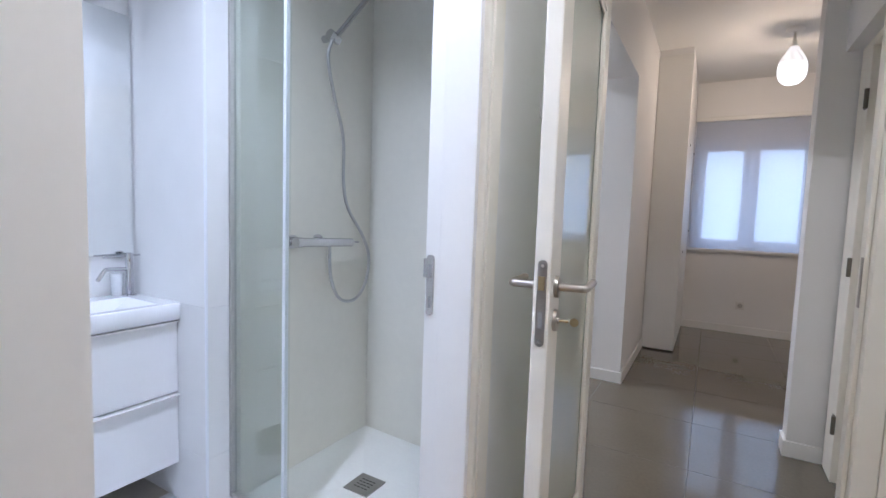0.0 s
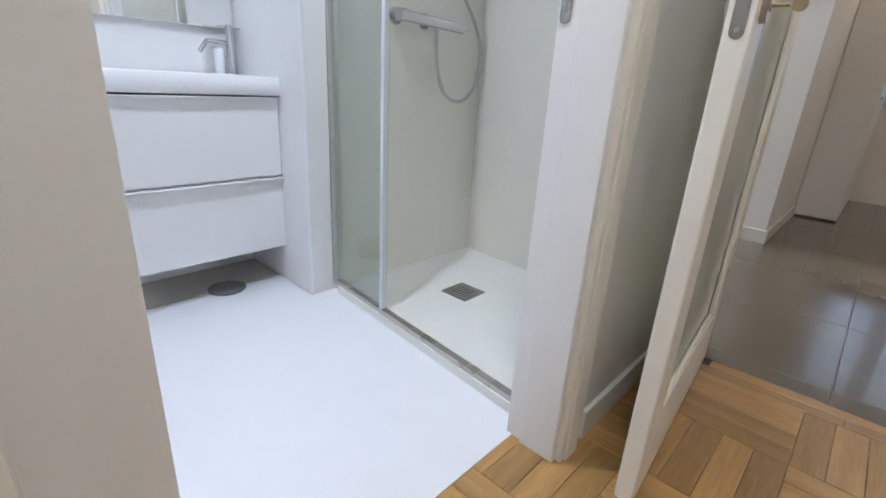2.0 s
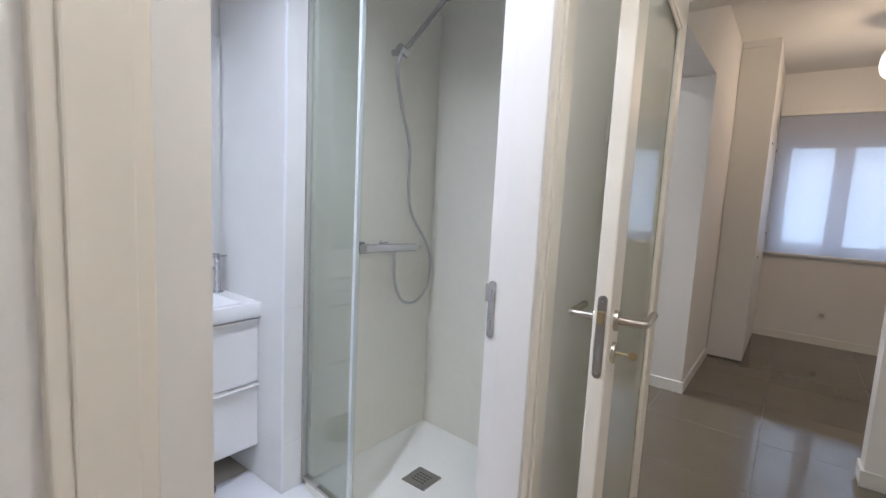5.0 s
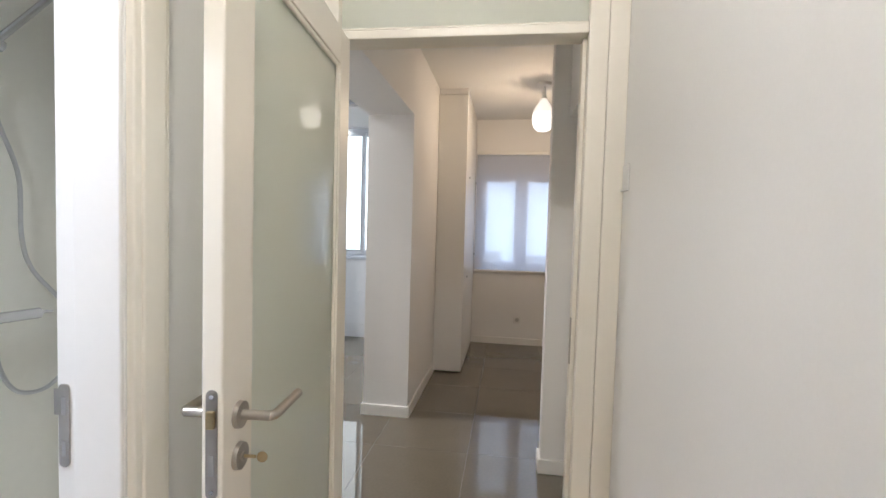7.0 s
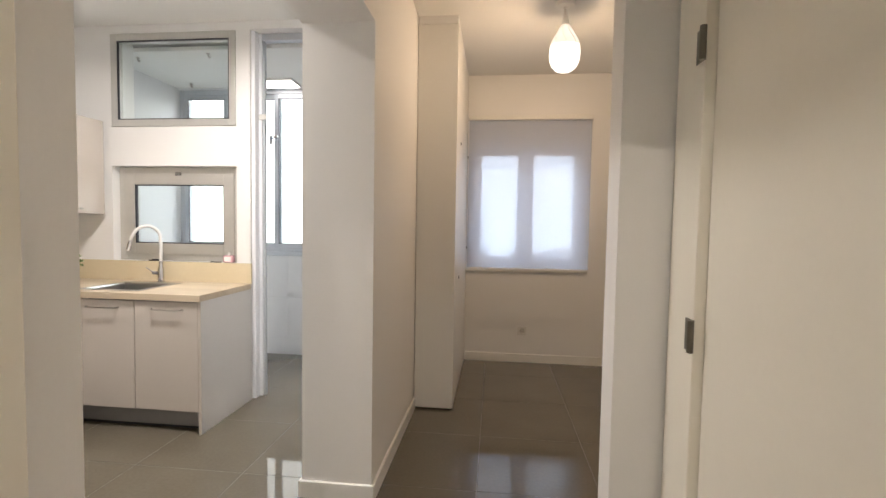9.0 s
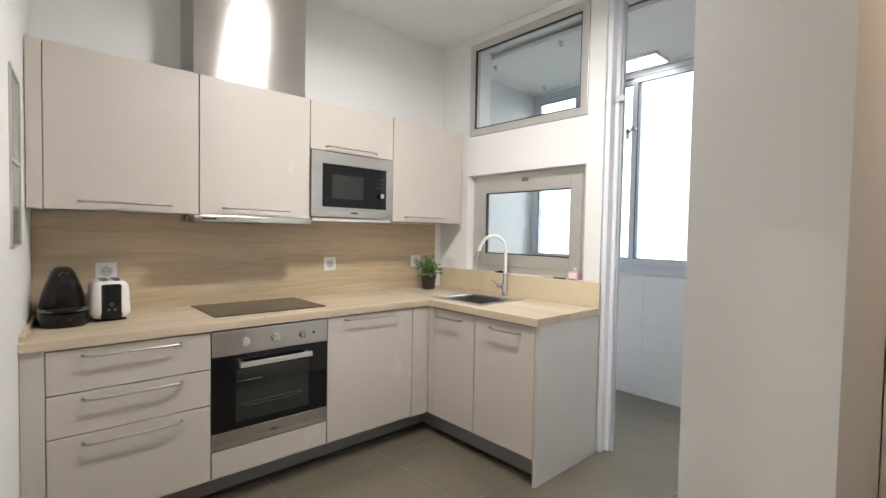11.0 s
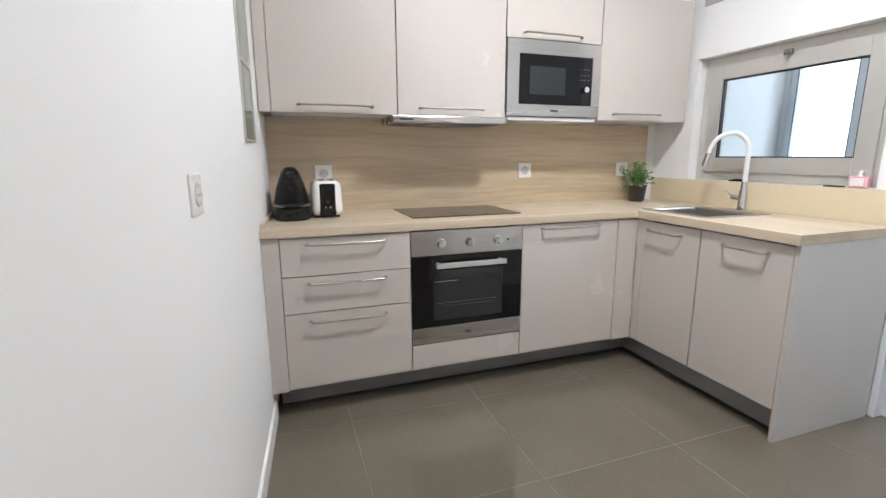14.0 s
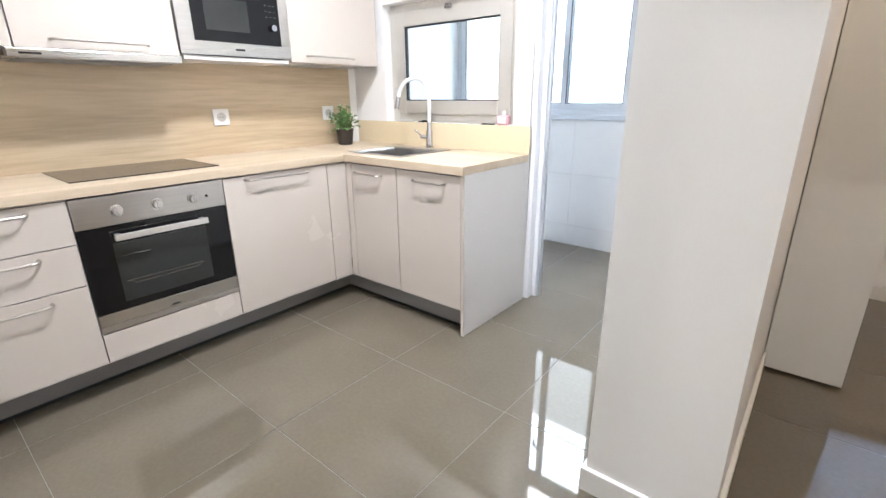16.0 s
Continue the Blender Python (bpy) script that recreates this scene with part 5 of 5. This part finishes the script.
part("rocker", B(2.1795, 2.184, -2.99, -2.935, 1.398, 1.457, bevel=0.002), WHITE_PLASTIC, lsw)
csw = thing("wall_switch", (2.171, -1.42, 1.62), "small white switch on the wall behind the door", "switch")
part("plate", B(2.1705, 2.179, -1.46, -1.375, 1.58, 1.665, bevel=0.003), WHITE_PLASTIC, csw)
part("rocker", B(2.1785, 2.183, -1.447, -1.388, 1.593, 1.652, bevel=0.002), WHITE_PLASTIC, csw)


# ---- bathroom ----
def vanity():
    y0, y1 = -2.44, -1.842
    v = thing("vanity_unit", (0.56, -2.14, 0.17), "white gloss wall-hung vanity with two drawers", "vanity")
    part("body", B(0.442, 0.765, y0, y1 - 0.004, 0.19, 0.785), VANITY, v)
    for z0, z1 in ((0.482, 0.786), (0.172, 0.474)):
        d = part("drawer_front", B(0.766, 0.784, y0 - 0.002, y1, z0, z1 - 0.006, bevel=0.002), VANITY, v)
        part("grip_edge", B(0.764, 0.804, y0 - 0.002, y1, z1 - 0.0055, z1, bevel=0.001), WHITE_PLASTIC, d)
    b = thing("wash_basin", (0.56, -2.14, 0.79), "white ceramic basin on the vanity", "basin")
    bm = bmesh.new()
    rings = []
    for a, zz in (((0.442, 0.802, y0 - 0.01, y1 + 0.004), 0.792), ((0.442, 0.808, y0 - 0.012, y1 + 0.006), 0.797), ((0.442, 0.808, y0 - 0.012, y1 + 0.006), 0.856), ((0.443, 0.802, y0 - 0.008, y1 + 0.003), 0.862), ((0.53, 0.765, y0 + 0.03, y1 - 0.07), 0.862), ((0.545, 0.750, y0 + 0.05, y1 - 0.09), 0.845), ((0.58, 0.70, y0 + 0.12, y1 - 0.16), 0.806)):
        rings.append([bm.verts.new((a[i], a[j], zz)) for i, j in ((0, 2), (1, 2), (1, 3), (0, 3))])
    for r0, r1 in zip(rings, rings[1:]):
        for k in range(4):
            bm.faces.new((r0[k], r0[(k + 1) % 4], r1[(k + 1) % 4], r1[k]))
    bm.faces.new(rings[0][::-1])
    bm.faces.new(rings[-1])
    bmesh.ops.bevel(bm, geom=[e for e in bm.edges if e.calc_length() < 0.09 and abs(e.verts[0].co.z - e.verts[1].co.z) > 0.04], offset=0.012, segments=4, affect="EDGES", profile=0.5)
    part("bowl", bm, CERAMIC, b, smooth=True)
    x, y, z = 0.50, -1.885, 0.862
    t = thing("basin_tap", (x, y, z), "slim upright chrome basin tap", "tap")
    part("body", lathe(bmesh.new(), x, y, [(0.030, z), (0.030, z + 0.004), (0.0155, z + 0.006), (0.0155, z + 0.145), (0.0148, z + 0.147), (0.0148, z + 0.150), (0.0155, z + 0.152), (0.0155, z + 0.185), (0.013, z + 0.187)], 28), CHROME, t, smooth=True)
    part("spout", tube(bmesh.new(), [(x, y - 0.012, z + 0.118), (x + 0.004, y - 0.055, z + 0.120), (x + 0.007, y - 0.088, z + 0.121), (x + 0.0085, y - 0.099, z + 0.116), (x + 0.012, y - 0.117, z + 0.093), (x + 0.014, y - 0.129, z + 0.077)], 0.0085, 16, 3), CHROME, t, smooth=True)
    part("lever", cyl(bmesh.new(), (x, y + 0.06, z + 0.176), (x, y - 0.10, z + 0.172), 0.0042, seg=12), CHROME, t, smooth=True)
    c = thing("soap_cup", (0.475, -1.925, z), "small white cup behind the basin tap", "cup")
    part("cup_body", lathe(bmesh.new(), 0.475, -1.925, [(0.018, z), (0.020, z + 0.003), (0.024, z + 0.100), (0.022, z + 0.101), (0.018, z + 0.01)], 24), CERAMIC, c, smooth=True)
    m = thing("mirror_cabinet", (0.338, -2.2, 1.035), "frameless mirror on a thin backing above the basin", "mirror")
    part("mirror_glass", B(0.452, 0.460, -2.62, -1.846, 1.035, 2.06, bevel=0.0015), MIRROR, m)
    part("cabinet_body", B(0.4405, 0.4515, -2.61, -1.85, 1.04, 2.055), VANITY, m)
    tr = thing("waste_pipe", (0.42, -1.93, 0.006), "white plastic waste pipe under the vanity", "pipe")
    part("pipe", tube(bmesh.new(), [(0.45, -1.94, 0.19), (0.45, -1.94, 0.12), (0.45, -1.95, 0.07), (0.46, -1.99, 0.055), (0.46, -2.02, 0.09), (0.45, -2.02, 0.10), (0.442, -2.02, 0.10)], 0.022, 16, 5), WHITE_PLASTIC, tr, smooth=True)
    g = thing("floor_drain_cover", (0.70, -2.08, 0.006), "round grey floor drain cover", "drain cover")
    part("cover", lathe(bmesh.new(), 0.70, -2.08, [(0.075, 0.006), (0.075, 0.009), (0.070, 0.0105), (0.010, 0.0105)], 36), material("grey_cover", (0.20, 0.20, 0.20), 0.4, 0.3, 0.1, 20), g, smooth=True)


vanity()


def glass_y(x):
    return -1.722 - 0.09 * (x - 0.975)


def shower():
    t = thing("shower_tray", (1.5, -1.33, 0.0), "white textured shower tray with sloping creases", "shower tray")
    a, b = (1.022, glass_y(1.022) - 0.02), (2.02, glass_y(2.02) - 0.02)
    c, d = (2.02, inner(2.02) - 0.001), (1.034, inner(1.034) - 0.001)
    dx, dy = 1.385, -1.34
    bm = bmesh.new()
    rim = [bm.verts.new((p[0], p[1], 0.034)) for p in (a, b, c, d)]
    low = [bm.verts.new((p[0], p[1], -0.02)) for p in (a, b, c, d)]
    drain = [bm.verts.new((dx + sx * 0.07, dy + sy * 0.07, 0.012)) for sx, sy in ((-1, -1), (1, -1), (1, 1), (-1, 1))]
    for k in range(4):
        j = (k + 1) % 4
        bm.faces.new((low[k], low[j], rim[j], rim[k]))
        bm.faces.new((rim[k], rim[j], drain[j], drain[k]))
    bm.faces.new(drain)
    part("tray", bm, TRAY, t)
    g = thing("shower_drain", (dx, dy, 0.012), "square steel shower drain grate", "drain")
    plate = part("plate", B(dx - 0.068, dx + 0.068, dy - 0.068, dy + 0.068, 0.0125, 0.0185, bevel=0.0015), DRAIN, g)
    for r in range(4):
        for q in range(4):
            x, y = dx - 0.030 + 0.02 * q, dy - 0.030 + 0.02 * r
            part("slot", B(x - 0.007, x + 0.007, y - 0.003, y + 0.003, 0.0183, 0.0189), BLACK_MATT, plate)
    s = thing("shower_screen", (1.5, glass_y(1.5), 0.034), "clear glass shower screen in slim steel rails", "shower screen")

    def strip(x0, x1, w, z0, z1, off=0.0):
        return prism(bmesh.new(), [(x0, glass_y(x0) - w + off), (x1, glass_y(x1) - w + off), (x1, glass_y(x1) + w + off), (x0, glass_y(x0) + w + off)], z0, z1)
    part("floor_rail", strip(0.985, 2.02, 0.013, 0.034, 0.052), STEEL, s)
    part("top_rail", strip(0.985, 2.02, 0.016, 2.52, 2.55), STEEL, s)
    part("wall_profile", strip(0.977, 0.993, 0.016, 0.034, 2.55), ALU, s)
    for nm, x0, x1, off in (("fixed_pane", 0.994, 1.350, 0.004), ("sliding_pane", 1.010, 1.352, -0.010)):
        g2 = part(nm, strip(x0, x1, 0.003, 0.050, 2.522, off), SHOWER_GLASS, s, "clear greenish glass")
    part("edge_seal", strip(1.322, 1.338, 0.008, 0.052, 2.52), PVC, s, "pale vertical seal")
    m = thing("shower_mixer", (1.06, -1.27, 1.10), "chrome thermostatic shower mixer bar", "tap")
    bm = cyl(bmesh.new(), (1.085, -1.455, 1.112), (1.085, -1.12, 1.100), 0.021, seg=24)
    part("bar", bm, CHROME, m, smooth=True)
    for y, z in ((-1.455, 1.112), (-1.30, 1.112)):
        bm = cyl(bmesh.new(), (1.028, y, z), (1.036, y, z), 0.032, seg=28)
        cyl(bm, (1.034, y, z), (1.088, y, z), 0.016, seg=20)
        part("wall_rose", bm, CHROME, m, smooth=True)
    part("end_knob", cyl(bmesh.new(), (1.085, -1.485, 1.1125), (1.085, -1.457, 1.1122), 0.024, seg=24), CHROME, m, smooth=True)
    part("lever", cyl(bmesh.new(), (1.085, -1.12, 1.103), (1.092, -1.070, 1.100), 0.007, 0.004, 12), CHROME, m, smooth=True)
    h = thing("hand_shower", (1.05, -1.27, 2.07), "chrome hand shower on a wall holder with hose", "shower")
    bm = cyl(bmesh.new(), (1.03, -1.275, 2.065), (1.10, -1.275, 2.065), 0.017, seg=20)
    cyl(bm, (1.095, -1.305, 2.072), (1.095, -1.245, 2.058), 0.024, 0.021, 20)
    part("wall_holder", bm, CHROME, h, smooth=True)
    bm = tube(bmesh.new(), [(1.10, -1.285, 2.05), (1.122, -1.236, 2.122), (1.155, -1.17, 2.225), (1.19, -1.10, 2.335)], 0.013, 14, 2)
    part("wand", bm, CHROME, h, smooth=True)
    bm = tube(bmesh.new(), [(1.185, -1.11, 2.322), (1.197, -1.092, 2.340), (1.215, -1.083, 2.347), (1.34, -1.05, 2.370), (1.50, -1.013, 2.398), (1.62, -0.985, 2.42)], 0.008, 12, 2)
    part("shower_arm", bm, CHROME, h, "thin chrome rail", smooth=True)
    bm = tube(bmesh.new(), [(1.098, -1.29, 2.05), (1.085, -1.30, 1.96), (1.075, -1.245, 1.80), (1.070, -1.175, 1.62), (1.068, -1.165, 1.40), (1.070, -1.13, 1.27), (1.075, -1.02, 1.13), (1.075, -0.965, 1.01), (1.080, -1.00, 0.87), (1.085, -1.09, 0.80), (1.085, -1.20, 0.82), (1.085, -1.262, 0.93), (1.085, -1.275, 1.09)], 0.0078, 12, 8)
    part("hose", bm, HOSE, h, "ribbed steel hose", smooth=True)


shower()

# ---- wall tile pieces ----
def wall_tiles(owner, mat, spans, zs, make):
    """Large thin wall tiles with fine joints, under the wall that they clad."""
    for s0, s1 in spans:
        for z0, z1 in zip(zs, zs[1:]):
            part("wall_tile", make(s0 + 0.0004, s1 - 0.0004, z0 + 0.0004, z1 - 0.0004), mat, owner)


TZ = (0.006, 0.24, 0.86, H_BATH - 0.031)
col = bpy.data.objects["wall_bath_column"]
wall_tiles(col, BATH_TILE, ((0.442, 0.972),), TZ, lambda a, b, c, d: B(a, b, -1.841, -1.8352, c, d, bevel=0.0003, seg=1))
wall_tiles(col, BATH_TILE, ((-1.833, -1.742),), TZ, lambda a, b, c, d: B(0.9752, 0.981, a, b, c, d, bevel=0.0003, seg=1))
trim = part("corner_trim", B(0.9735, 0.983, -1.843, -1.8335, 0.004, H_BATH - 0.031, bevel=0.001, seg=1), PVC, col, "thin metal corner trim")
uz = bpy.data.objects["wall_utility_north"]
wall_tiles(uz, UTIL_TILE, ((-0.598, 0.6), (0.6, 1.783)), (0.001, 0.17, 0.60, 1.028), lambda a, b, c, d: B(a, b, UY - 0.006, UY - 0.0002, c, d, bevel=0.0003, seg=1))

# ---- floor pieces ----
PITCH, GX, GY = 0.635, 0.11, 0.31


def tile_mesh(w, d):
    bm = box(bmesh.new(), -w / 2, w / 2, -d / 2, d / 2, -0.012, 0.0)
    top = [e for e in bm.edges if all(v.co.z > -0.001 for v in e.verts)]
    bmesh.ops.bevel(bm, geom=top, offset=0.0012, segments=1, affect="EDGES")
    me = bpy.data.meshes.new("floor_tile")
    bm.to_mesh(me)
    bm.free()
    me.materials.append(TILE)
    return me


J = 0.0028
full, cut = tile_mesh(PITCH - J, PITCH - J), tile_mesh(PITCH - J, 0.095)
for i in range(-2, 9):
    for j in range(-3, 6):
        cx, cy = GX + (i + 0.5) * PITCH, GY + (j + 0.5) * PITCH
        short = j == -3
        if short:
            cy = GY - 2 * PITCH - J / 2 - 0.0475
        if cy > 3.5 or cx > 5.6 or cx < -0.7:
            continue
        t = new("floor_tile", cut if short else full)
        t.location = (cx, cy, 0.0)
        t.parent = floor


def strip_mesh(l, w):
    bm = box(bmesh.new(), -l / 2, l / 2, -w / 2, w / 2, -0.010, 0.0)
    top = [e for e in bm.edges if all(v.co.z > -0.001 for v in e.verts)]
    bmesh.ops.bevel(bm, geom=top, offset=0.0008, segments=1, affect="EDGES")
    me = bpy.data.meshes.new("parquet_strip")
    bm.to_mesh(me)
    bm.free()
    me.materials.append(PARQUET)
    return me


rnd = random.Random(11)
SQ, N = 0.30, 4
W = SQ / N
sm, long_strip = strip_mesh(SQ - 0.0012, W - 0.0012), strip_mesh(0.62, 0.046)


def strip_at(me, x, y, turn):
    o = new("parquet_strip", me)
    o.location, o.rotation_euler = (x, y, rnd.uniform(-0.0006, 0.0002)), (0, 0, turn)
    o.parent = floor_corridor


for k in range(2):
    for q in range(2):
        strip_at(long_strip, 2.32 + 0.31 + q * 0.622 - 0.25 * k, -1.083 - 0.0475 * k, 0)
for i in range(-1, 5):
    for j in range(12):
        x0, y0 = 2.00 + i * SQ, -1.155 - (j + 1) * SQ
        if x0 + SQ < 2.02 or x0 > 3.26 or (i == -1):
            continue
        for k in range(N):
            if (i + j) % 2:
                strip_at(sm, x0 + SQ / 2, y0 + W * (k + 0.5), 0)
            else:
                strip_at(sm, x0 + W * (k + 0.5), y0 + SQ / 2, radians(90))
